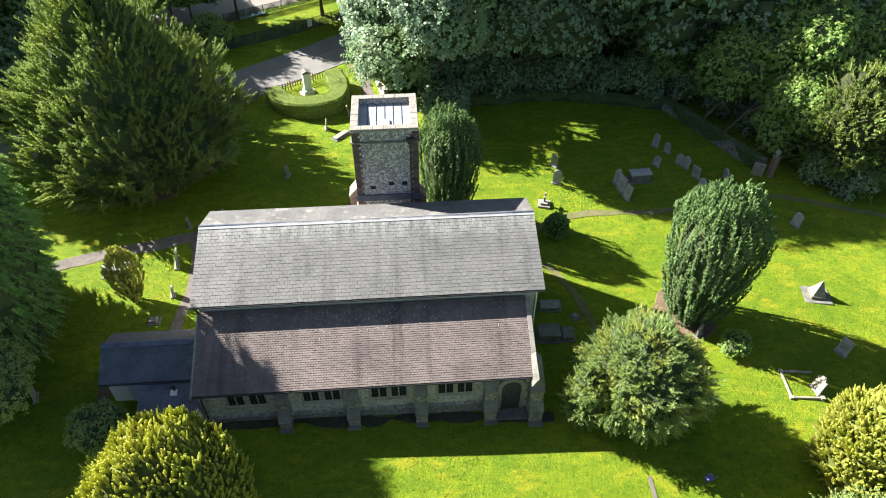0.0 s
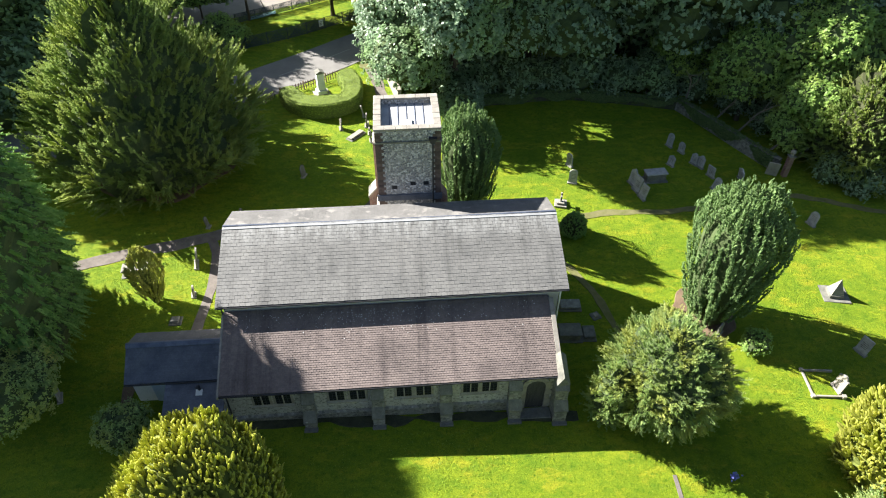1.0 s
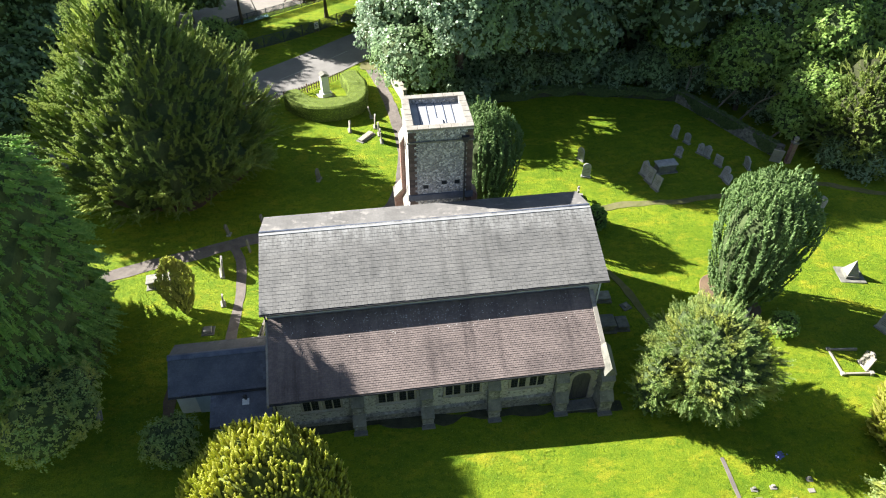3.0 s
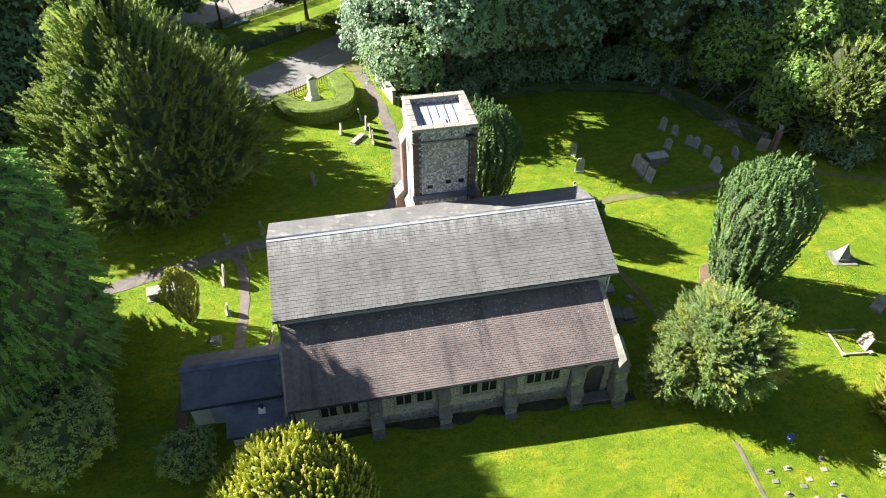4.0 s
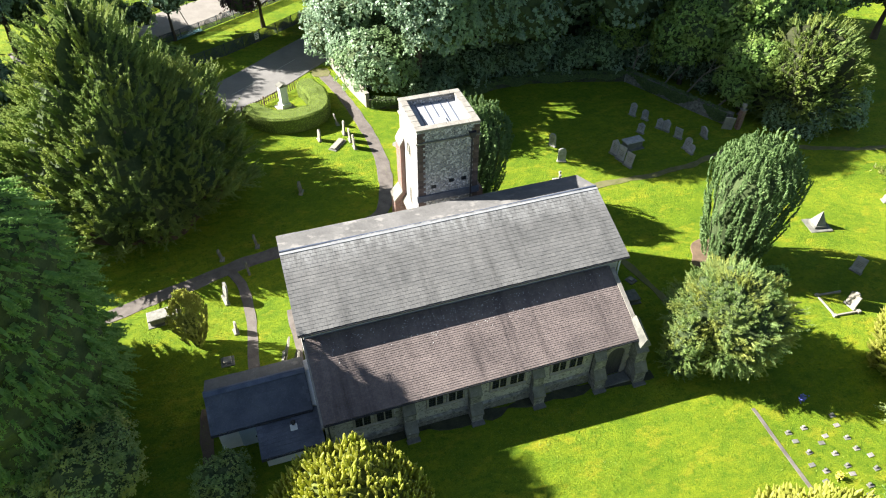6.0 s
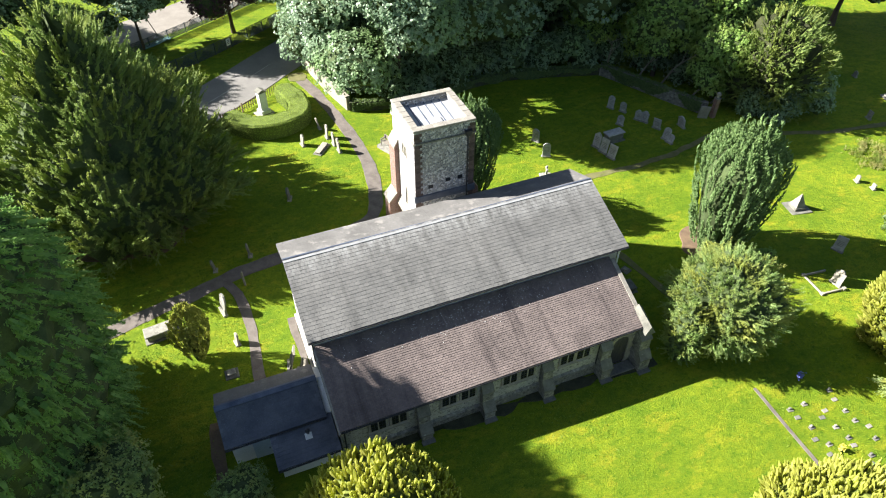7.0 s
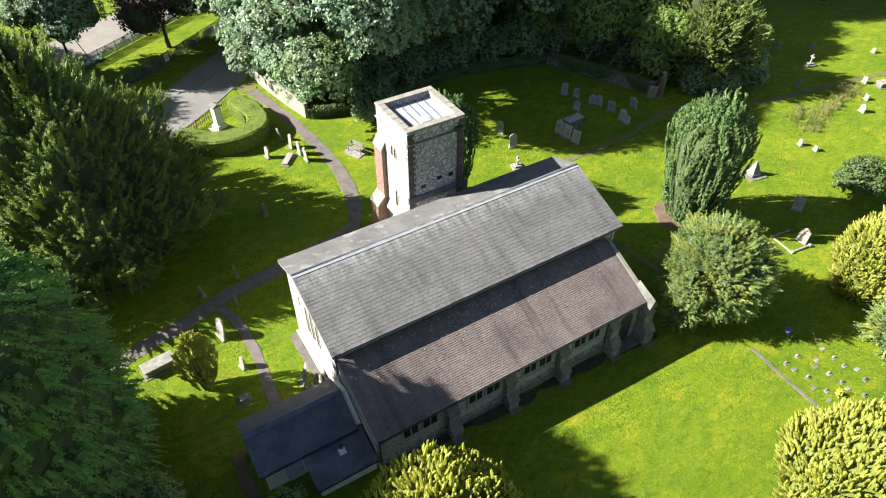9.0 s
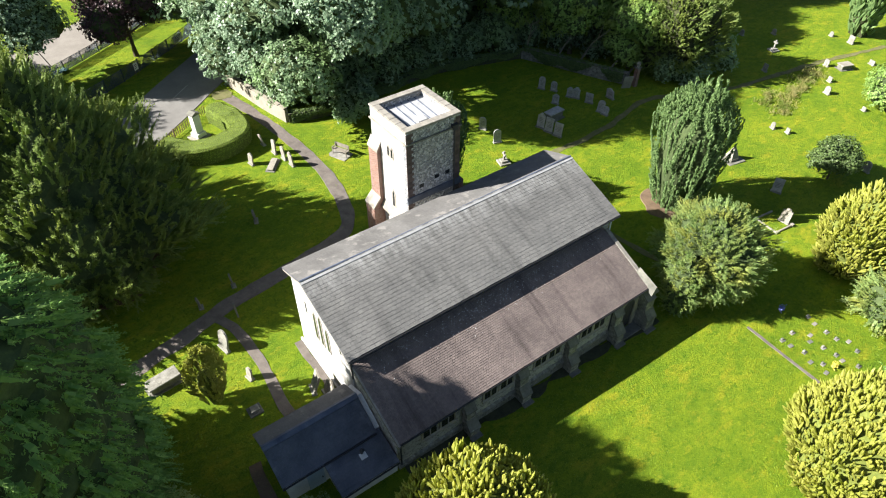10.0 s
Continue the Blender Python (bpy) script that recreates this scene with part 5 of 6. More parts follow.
def build_hedge():
    t = thing("hedge", "clipped curved yew hedge around the war memorial", "hedge")
    line = smooth_line([(-12.3, 58.0), (-11.6, 56.6), (-10.2, 55.55), (-8.25, 55.35), (-6.45, 56.2), (-5.95, 57.8), (-6.25, 59.7), (-6.85, 61.5)], 0.3)
    rng = np.random.default_rng(50)
    sect = [(-0.80, 0.0), (-0.90, 0.9), (-0.88, 1.45), (-0.70, 1.60), (0.0, 1.64), (0.70, 1.60), (0.88, 1.45), (0.90, 0.9), (0.80, 0.0)]
    verts, faces, rows = [], [], []
    n = len(line)
    for i, p in enumerate(line):
        d = (line[min(i + 1, n - 1)] - line[max(i - 1, 0)]).normalized()
        s = Vector((-d.y, d.x))
        g = ground_z(p.x, p.y)
        ends = min(1.0, 0.55 + 0.25 * min(i, n - 1 - i))
        row = []
        for a, h in sect:
            k = 0.95 + 0.10 * noise.noise(Vector((p.x * 0.8, p.y * 0.8, h)))
            q = p + s * a * 1.18 * ends * k
            row.append((q.x, q.y, g - 0.05 + h * (0.9 + 0.1 * ends) * k))
        rows.append(row)
        verts += row
    m = len(sect)
    for i in range(n - 1):
        for j in range(m - 1):
            faces.append((i * m + j, i * m + j + 1, (i + 1) * m + j + 1, (i + 1) * m + j))
    faces.append(tuple(range(m)))
    faces.append(tuple(range((n - 1) * m, n * m))[::-1])
    mesh_from("crown_core", verts, faces, M_HEDGE, t)
    rows = np.array(rows)
    cnt = 6000
    i = rng.integers(0, n - 1, cnt)
    j = rng.integers(0, m - 1, cnt)
    u, v = rng.random((cnt, 1)), rng.random((cnt, 1))
    p = (rows[i, j] * (1 - u) + rows[i + 1, j] * u) * (1 - v) + (rows[i, j + 1] * (1 - u) + rows[i + 1, j + 1] * u) * v
    nr = unit(np.cross(rows[i, j + 1] - rows[i, j], rows[i + 1, j] - rows[i, j]))
    mid = np.array([[q.x, q.y, 0.9] for q in line])[i]
    sgn = np.sign(((p - mid) * nr).sum(1, keepdims=True))
    q = scatter_leaves(rng, p - nr * sgn * 0.04, nr * sgn + 0.4 * rng.normal(size=p.shape), np.full(cnt, 0.07), np.full(cnt, 0.06), 9, 0.7, 0.085, 0.048, nr * sgn, 0.35)
    quads_mesh("crown", q, L_HEDGE, t)


build_hedge()


def fence_line(pts, step):
    line = smooth_line(pts, 0.05)
    out, gone = [line[0]], 0.0
    for a, b in zip(line, line[1:]):
        gone += (b - a).length
        if gone >= step:
            out.append(b)
            gone = 0.0
    return out


def picket_fence(pts, label):
    t = thing("picket_fence", label, "fence")
    marks = fence_line(pts, 0.26)
    me = bpy.data.meshes.new("picket")
    prism([(-0.045, 0), (0.045, 0), (0.045, 0.78), (0, 0.86), (-0.045, 0.78)], "y", -0.012, 0.012).to_mesh(me)
    me.materials.append(M_WOOD)
    post = bpy.data.meshes.new("post")
    box(-0.06, 0.06, -0.06, 0.06, -0.3, 0.92, bevel=0.01).to_mesh(post)
    post.materials.append(M_WOOD)
    for i, p in enumerate(marks):
        d = marks[min(i + 1, len(marks) - 1)] - marks[max(i - 1, 0)]
        a = math.degrees(math.atan2(d.y, d.x))
        o = new("post" if i % 9 == 0 else "picket", post if i % 9 == 0 else me)
        o.parent = t
        o.matrix_basis = pose(p.x, p.y, ground_z(p.x, p.y) + 0.05, random.uniform(-2, 2), random.uniform(-2, 2), a)
    for z in (0.28, 0.66):
        for a, b in zip(marks[::9], marks[9::9]):
            bm = bmesh.new()
            ga, gb = ground_z(a.x, a.y), ground_z(b.x, b.y)
            rod(bm, (a.x, a.y, ga + z + 0.05), (b.x, b.y, gb + z + 0.05), 0.035, sides=4)
            part("rail", bm, M_WOOD, t)


picket_fence([(-41.0, 42.6), (-35.0, 45.3), (-24.0, 50.9), (-15.6, 56.5), (-13.5, 58.3)], "brown wooden picket fence along the lane")
picket_fence([(-13.1, 58.6), (-11.1, 59.8), (-7.2, 62.6)], "brown wooden picket fence behind the war memorial")


def wire_fence(pts, high, label):
    t = thing("wire_fence", label, "fence")
    marks = fence_line(pts, 2.4)
    for p in marks:
        bm = bmesh.new()
        g = ground_z(p.x, p.y)
        rod(bm, (p.x, p.y, g - 0.2), (p.x, p.y, g + high + 0.08), 0.05, sides=6)
        part("post", bm, M_FENCEBLUE, t)
    for a, b in zip(marks, marks[1:]):
        bm = bmesh.new()
        ga, gb = ground_z(a.x, a.y), ground_z(b.x, b.y)
        rod(bm, (a.x, a.y, ga + high), (b.x, b.y, gb + high), 0.025, sides=4)
        part("rail", bm, M_FENCEBLUE, t)
        bm = bmesh.new()
        rod(bm, (a.x, a.y, ga + 0.08), (b.x, b.y, gb + 0.08), 0.02, sides=4)
        part("rail", bm, M_FENCEBLUE, t)
        bm = bmesh.new()
        for i in range(24):
            f, h = i / 24, (i % 24) / 24
            q = a + (b - a) * f
            for sgn in (1, -1):
                e = a + (b - a) * min(max(f + sgn * high / 2.4, 0), 1)
                k = abs((e - q).length) / high if high else 0
                g = ground_z(q.x, q.y)
                rod(bm, (q.x, q.y, g + 0.08), (e.x, e.y, g + 0.08 + (high - 0.08) * min(k, 1)), 0.020, sides=3)
        part("wire_mesh", bm, M_FENCEBLUE, t)


M_FENCEBLUE = surface("dark blue coated wire", (0.022, 0.040, 0.062), (0.045, 0.068, 0.095), 3, 20, 0.5, 0.002)
M_DRIVE = surface("pale concrete drive", (0.20, 0.18, 0.155), (0.28, 0.255, 0.225), 0.5, 20, 0.9, 0.01, spots=(0.24, 0.22, 0.19), spot_scale=0.6)
M_TARP = surface("blue plastic sheet", (0.10, 0.24, 0.25), (0.24, 0.38, 0.36), 2, 12, 0.4, 0.02)
M_SIGN = surface("white enamel sign", (0.70, 0.70, 0.68), (0.80, 0.80, 0.78), 2, 20, 0.4, 0.002)
wire_fence([(-22.0, 66.4), (-18.7, 68.4), (-13.6, 71.2), (-10, 73.7), (-3.0, 79.0), (4.0, 85.0)], 1.3, "dark blue wire mesh fence beyond the lane")
wire_fence([(-20.0, 75.2), (-15.3, 78.2), (-10.5, 81.5), (-6.4, 84.3), (-2.0, 87.6)], 1.1, "dark railing beside the drive")
strip("driveway", [(-34, 74), (-24, 78.5), (-16.9, 82.4), (-8.6, 87.8), (4, 96.5)], 6.6, 0.04, M_DRIVE, "pale concrete driveway beyond the lane", "driveway", 0.1)


def notice(name, label, at, w, h, z, turn):
    t = thing(name, label, "sign", (at[0], at[1], ground_z(*at)), turn=turn)
    part("board", box(-w / 2, w / 2, -0.02, 0.02, z, z + h, bevel=0.006), M_SIGN, t)
    for i in range(3):
        part("writing", box(-w * 0.36, w * (0.36 - 0.1 * i), -0.025, -0.021, z + h * (0.70 - 0.22 * i), z + h * (0.78 - 0.22 * i)), M_IRON, t)
    for s in (-1, 1):
        bm = bmesh.new()
        rod(bm, (s * w * 0.38, 0.05, -0.2), (s * w * 0.38, 0.05, z + h), 0.03)
        part("post", bm, M_WOOD, t)


notice("sign", "white notice board fixed to the wire fence", (-4.2, 77.8), 1.5, 0.7, 0.5, 38)
notice("sign", "small white notice on the verge fence", (-10.0, 73.4), 0.55, 0.75, 0.5, 36)


def build_tarp():
    t = thing("plastic_sheet", "crumpled pale blue plastic sheet on the grass", "sheet", (-17.2, 77.2, ground_z(-17.2, 77.2)), turn=20)
    verts, faces = [], []
    for j in range(9):
        for i in range(13):
            x, y = -1.7 + i * 0.28, -0.45 + j * 0.11
            verts.append((x, y + 0.25 * math.sin(x * 1.3), 0.12 + 0.35 * abs(noise.noise(Vector((x * 1.4, y * 2.2, 1))))))
    for j in range(8):
        for i in range(12):
            a = j * 13 + i
            faces.append((a, a + 1, a + 14, a + 13))
    o = mesh_from("sheet", verts, faces, M_TARP, t)
    s = o.modifiers.new("thickness", "SOLIDIFY")
    s.thickness = 0.02


build_tarp()


def pole(x, y, high, lean):
    t = thing("pole", "slim pale leaning pole beside the blue sheet", "pole", (x, y, ground_z(x, y)))
    bm = bmesh.new()
    rod(bm, (0, 0, -0.2), (lean[0], lean[1], high), 0.06, 0.045, 8)
    part("shaft", bm, M_BRANCH, t)


pole(-16.6, 77.6, 2.6, (-0.9, 0.3))


# ---- graves ----
def headstone_mesh(w, h, th, shape):
    pts = [(-w / 2, -0.15), (w / 2, -0.15)]
    if shape == "round":
        pts += [(w / 2 * math.cos(a), h - w * 0.45 + w * 0.45 * math.sin(a)) for a in [math.pi * i / 8 for i in range(9)]]
    elif shape == "shoulder":
        pts += [(w / 2, h * 0.82), (w * 0.34, h * 0.84)] + [(w * 0.32 * math.cos(a), h * 0.84 + h * 0.16 * math.sin(a)) for a in [math.pi * i / 6 for i in range(7)]] + [(-w * 0.34, h * 0.84), (-w / 2, h * 0.82)]
    elif shape == "point":
        pts += [(w / 2, h * 0.8), (w * 0.2, h * 0.93), (0, h), (-w * 0.2, h * 0.93), (-w / 2, h * 0.8)]
    else:
        pts += [(w / 2, h), (-w / 2, h)]
    return prism(pts, "x", -th / 2, th / 2)


def headstone(x, y, w, h, shape="round", turn=0.0, lean=0.0, side=0.0, material=None, label="weathered grey headstone standing in the grass", plinth=True, group=""):
    t = thing("headstone", label, "headstone", (x, y, ground_z(x, y)), group, turn)
    s = part("slab", headstone_mesh(w, h, 0.11, shape), material or M_GREYSTONE, t)
    s.matrix_basis = pose(0, 0, 0, side, lean, 0)
    bm = bmesh.new()
    for i in range(4):
        box(-0.002, 0.002, -w * 0.30, w * (0.30 - 0.08 * (i % 2)), h * (0.66 - 0.1 * i), h * (0.69 - 0.1 * i), bm)
    i = part("inscription", bm, M_DARKSTONE, s)
    i.location.x = -0.058
    if plinth:
        part("plinth", box(-0.16, 0.16, -w / 2 - 0.06, w / 2 + 0.06, -0.12, 0.10, bevel=0.02), M_GREYSTONE, t)
    return t


PALE = "pale sunlit stone headstone standing in the grass"
for x, y, w, h, sh, tu, le in ((-7.0, 52.6, 0.62, 1.15, "point", 10, 4), (-4.9, 54.8, 0.45, 1.2, "round", 5, -12), (-4.65, 53.1, 0.66, 1.35, "round", 2, 3), (-4.35, 51.8, 0.64, 1.3, "round", 3, -2), (-4.2, 50.6, 0.68, 1.4, "shoulder", 4, -4)):
    headstone(x, y, w, h, sh, tu, le, 0, M_STONE, PALE, group="headstones by the hedge")
for x, y, w, h, sh, tu, le in ((23.2, 49.1, 0.62, 1.35, "round", -12, 3), (24.0, 48.1, 0.60, 1.1, "round", -10, -4), (22.3, 46.1, 0.62, 1.05, "point", -8, 6), (24.5, 46.3, 0.6, 1.1, "shoulder", -5, 2), (24.9, 45.8, 0.66, 1.15, "shoulder", -14, 5),
                               (25.35, 44.4, 0.7, 1.1, "flat", -12, -6), (24.95, 42.5, 0.66, 1.2, "round", -20, 14), (24.95, 41.9, 0.6, 0.85, "round", -25, 22), (27.9, 43.9, 0.85, 1.15, "shoulder", -38, -8), (18.0, 43.6, 0.70, 1.5, "point", -20, 8), (18.1, 42.6, 0.72, 1.4, "flat", -20, 9),
                               (18.3, 41.6, 0.74, 1.3, "flat", -20, 11), (13.2, 46.3, 0.62, 1.35, "round", -6, -5), (12.9, 43.8, 0.66, 1.3, "round", 34, 7), (31.2, 37.8, 0.7, 1.2, "round", -18, 8), (28.1, 25.0, 0.72, 1.25, "flat", -16, 10)):
    headstone(x, y, w * 1.08, h, sh, tu + 38, le, 0, M_PALESTONE, "silvered lichened headstone in the tree shade", group="headstones in the shade")
headstone(25.0, 22.3, 0.8, 1.3, "shoulder", 6, 6, 0, M_STONE, "pale headstone at the head of a kerbed grave")
headstone(19.2, 27.0, 0.7, 1.1, "round", -50, 0, 6, M_GREYSTONE, "lichened headstone under the columnar yew")
headstone(-16.6, 35.0, 0.95, 1.5, "round", 12, 10, 0, M_GREYSTONE, "tall leaning grey headstone by the path")
headstone(-16.2, 32.0, 0.5, 0.9, "round", 12, 6, 0, M_STONE, "small pale headstone by the side path")
headstone(-9.8, 45.4, 0.6, 1.1, "round", -20, -6, 0, M_DARKSTONE, "dark leaning headstone in the shaded grass")
headstone(-13.95, 39.8, 0.35, 1.2, "round", -10, -5, 0, M_DARKSTONE, "narrow dark grave marker by the path")
headstone(-16.5, 39.1, 0.35, 1.0, "round", -10, -8, 0, M_DARKSTONE, "narrow dark grave marker by the path")
headstone(-14.8, 37.05, 0.22, 1.25, "flat", -10, -3, 0, M_DARKSTONE, "slim dark post at the fork of the path", plinth=False)
headstone(-22.3, 24.0, 0.7, 1.1, "round", 20, 4, 0, M_STONE, "white headstone in the shade of the conifer")
headstone(-13.5, 29.1, 0.8, 1.5, "flat", -12, 18, 0, M_STONE, "white stone slab leaning beside the church")
headstone(-13.0, 28.3, 0.9, 1.2, "point", -5, 20, 0, M_STONE, "broken white stone leaning beside the church")
headstone(30.9, 44.5, 0.95, 1.5, "flat", -118, 14, 0, M_STONE, "pale ledger slab propped against the wall", plinth=False)
for x, y, w, h, sh in ((37.1, 31.2, 0.55, 0.8, "round"), (37.6, 29.9, 0.5, 0.6, "flat"), (47.2, 38.8, 0.7, 1.0, "flat"), (48.4, 32.1, 0.8, 1.0, "round"), (62.9, 37.4, 0.9, 1.1, "flat"), (53.3, 46.0, 0.7, 0.8, "round"), (54.5, 35.7, 0.7, 0.9, "flat"), (51.2, 33.4, 0.6, 0.7, "flat"),
                       (37.8, 22.3, 0.9, 1.2, "round"), (48.3, 28.0, 0.5, 0.5, "flat"), (62.8, 39.8, 0.6, 0.7, "round"), (57.0, 44.0, 0.7, 0.8, "round"), (59.5, 33.0, 0.8, 0.6, "flat")):
    headstone(x, y, w * 0.85, h * 0.85, sh, -15, 4, 0, M_GREYSTONE, "weathered headstone standing in the open field", group="headstones in the open field")


def cross_marker(x, y, h, label, steps=True):
    t = thing("stone_cross", label, "cross", (x, y, ground_z(x, y)), turn=-15)
    bm = box(-0.07, 0.07, -0.08, 0.08, 0.3, h, bevel=0.012)
    part("shaft", bm, M_GREYSTONE, t)
    part("arm", box(-0.069, 0.069, -0.30, 0.30, h - 0.38, h - 0.22, bevel=0.012), M_GREYSTONE, t)
    if steps:
        part("step", box(-0.5, 0.5, -0.5, 0.5, -0.15, 0.16, bevel=0.02), M_GREYSTONE, t)
        part("step", box(-0.3, 0.3, -0.3, 0.3, 0.16, 0.34, bevel=0.02), M_GREYSTONE, t)


cross_marker(11.3, 41.0, 1.2, "small pale stone cross on a stepped base")
cross_marker(52.8, 41.3, 1.3, "white stone cross in the open field")


def chest_tomb(x, y, l, w, h, turn, label, material=M_GREYSTONE, over=0.10):
    t = thing("chest_tomb", label, "tomb", (x, y, ground_z(x, y)), turn=turn)
    part("chest", box(-l / 2, l / 2, -w / 2, w / 2, -0.15, h, bevel=0.02), M_DARKSTONE if h > 0.4 else material, t)
    part("lid", box(-l / 2 - over, l / 2 + over, -w / 2 - over, w / 2 + over, h, h + 0.12, bevel=0.03), material, t)
    part("footing", box(-l / 2 - 0.18, l / 2 + 0.18, -w / 2 - 0.18, w / 2 + 0.18, -0.2, 0.07, bevel=0.02), M_DARKSTONE, t)


chest_tomb(20.2, 44.1, 1.7, 0.75, 0.75, 4, "grey stone chest tomb in the shade", M_PALESTONE)
chest_tomb(9.6, 29.85, 1.2, 0.6, 0.25, -4, "low lichened tomb slab beside the church")
chest_tomb(9.0, 27.3, 1.3, 0.9, 0.55, -3, "dark stone table tomb beside the church", M_DARKSTONE)
chest_tomb(10.3, 27.3, 0.6, 0.8, 0.30, -3, "small low tomb beside a table tomb", M_DARKSTONE)
chest_tomb(-20.5, 34.4, 1.75, 0.72, 0.5, 7, "pale stone chest tomb on the sunlit grass", M_GREYSTONE)
chest_tomb(11.2, 28.9, 0.3, 0.3, 0.08, 20, "tiny white marker stone in the grass", M_STONE, 0.02)
chest_tomb(-5.6, 51.4, 1.6, 0.45, 0.12, 50, "long low grave slab on the grass", M_STONE, 0.05)
chest_tomb(-16.9, 29.7, 0.45, 0.4, 0.16, 0, "small mossy stone block on the grass", M_GREYSTONE, 0.03)
chest_tomb(55.7, 34.2, 1.3, 0.8, 0.5, -20, "broken brown tomb in the field", M_STONE)


def pyramid_tomb(x, y):
    t = thing("pyramid_tomb", "stone pyramid monument on a broad slab", "tomb", (x, y, ground_z(x, y)), turn=-10)
    part("slab", box(-0.95, 0.95, -0.85, 0.85, -0.2, 0.06, bevel=0.03), M_DARKSTONE, t)
    part("base", box(-0.5, 0.5, -0.5, 0.5, 0.06, 0.30, bevel=0.02), M_DARKSTONE, t)
    bm = bmesh.new()
    vs = [bm.verts.new(p) for p in ((-0.44, -0.44, 0.30), (0.44, -0.44, 0.30), (0.44, 0.44, 0.30), (-0.44, 0.44, 0.30), (0, 0, 1.5))]
    for f in ((3, 2, 1, 0), (0, 1, 4), (1, 2, 4), (2, 3, 4), (3, 0, 4)):
        bm.faces.new([vs[i] for i in f])
    part("pyramid", bm, M_COPING, t)


pyramid_tomb(29.1, 30.2)


def kerbed_grave():
    t = thing("grave_kerb", "pale stone kerb around an overgrown grave", "grave", (24.3, 22.7, ground_z(24.3, 22.7)), turn=-6)
    for a in ((-1.05, 0.95, -1.05, -0.92), (-1.05, 0.95, 0.92, 1.05), (-1.05, -0.92, -0.915, 0.915)):
        part("kerb", box(*a, -0.1, 0.14, bevel=0.015), M_STONE, t)
    for a, b in ((-1.0, -1.0), (-1.0, 1.0), (0.9, -1.0)):
        part("corner_block", box(a - 0.12, a + 0.12, b - 0.12, b + 0.12, -0.1, 0.2, bevel=0.015), M_STONE, t)


kerbed_grave()


def war_memorial(x, y):
    t = thing("war_memorial", "tall white stone memorial pillar inside the hedge", "memorial", (x, y, ground_z(x, y)), turn=20)
    part("step", box(-0.75, 0.75, -0.75, 0.75, -0.1, 0.2, bevel=0.02), M_STONE, t)
    part("base", box(-0.48, 0.48, -0.48, 0.48, 0.2, 0.6, bevel=0.03), M_WHITE, t)
    part("pillar", box(-0.36, 0.36, -0.30, 0.30, 0.6, 2.35, bevel=0.03), M_WHITE, t)
    part("cap", prism([(-0.44, 2.35), (0.44, 2.35), (0.44, 2.45), (0, 2.66), (-0.44, 2.45)], "y", -0.38, 0.38), M_DARKSTONE, t)


war_memorial(-9.1, 58.9)


def bench(x, y, turn):
    chest = tagged(put("paving_slab", box(-1.0, 0.9, -0.75, 0.55, 0.0, 0.05, bevel=0.01), M_GREYSTONE), "pale paving under the bench", "paving")
    chest.matrix_basis = pose(x, y, ground_z(x, y) - 0.005, 0, 0, turn)
    t = thing("bench", "silvered wooden slatted park bench on paving", "bench", (x, y, ground_z(x, y) + 0.045), turn=turn)
    for sx in (-0.7, 0.7):
        for sy, h in ((-0.22, 0.62), (0.24, 0.88)):
            part("leg", box(sx - 0.035, sx + 0.035, sy - 0.035, sy + 0.035, 0, h), M_BENCH, t)
        part("arm", box(sx - 0.04, sx + 0.04, -0.30, 0.24, 0.62, 0.66), M_BENCH, t)
    for i in range(5):
        part("seat_slat", box(-0.74, 0.74, -0.25 + i * 0.10, -0.17 + i * 0.10, 0.42, 0.45), M_BENCH, t)
    for i in range(4):
        part("back_slat", box(-0.67, 0.67, 0.275, 0.30, 0.50 + i * 0.105, 0.58 + i * 0.105), M_BENCH, t)


bench(0.1, 49.8, -65)

# cremation tablets in rows, with a stone edging to the lawn
strip("edging", [(12.75, 17.2), (12.6, 14.0), (12.45, 10.0)], 0.24, 0.03, M_PATH, "thin stone edging between lawn and tablets", "edging", 0.03)
rt = random.Random(9)
for x0, n in ((13.7, 7), (15.2, 8), (16.9, 6)):
    for i in range(n):
        x, y = x0 + rt.uniform(-0.45, 0.45) + 0.03 * i, 15.2 - i * 0.66 + rt.uniform(-0.2, 0.2)
        t = thing("memorial_tablet", "small flat stone tablet set in the grass", "tablet", (x, y, ground_z(x, y)), "cremation tablets", rt.uniform(-12, 4))
        part("slab", box(-0.18, 0.18, -0.12, 0.12, -0.05, 0.05, bevel=0.008), M_COPING if rt.random() < 0.3 else M_DARKSTONE, t)
        if rt.random() < 0.45:
            part("vase_block", box(-0.08, 0.08, 0.0, 0.13, 0.05, 0.17, bevel=0.015), rt.choice((M_STONE, M_DARKSTONE, M_DARKSTONE)), t)


def flowers(x, y, petal, label):
    t = thing("flower_bunch", label, "flowers", (x, y, ground_z(x, y)))
    bm = bmesh.new()
    rod(bm, (0, 0, -0.02), (0, 0, 0.18), 0.09, 0.12, 10)
    part("pot", bm, M_DARKSTONE, t)
    rng = np.random.default_rng(77)
    p = rng.normal(size=(60, 3)) * 0.10 + np.array([0, 0, 0.28])
    part_q = scatter_leaves(rng, p, rng.normal(size=(60, 3)), np.full(60, 0.06), np.full(60, 0.05), 5, 0.8, 0.09, 0.07)
    tagged(quads_mesh("bloom", part_q, petal, t), kind="stuff")


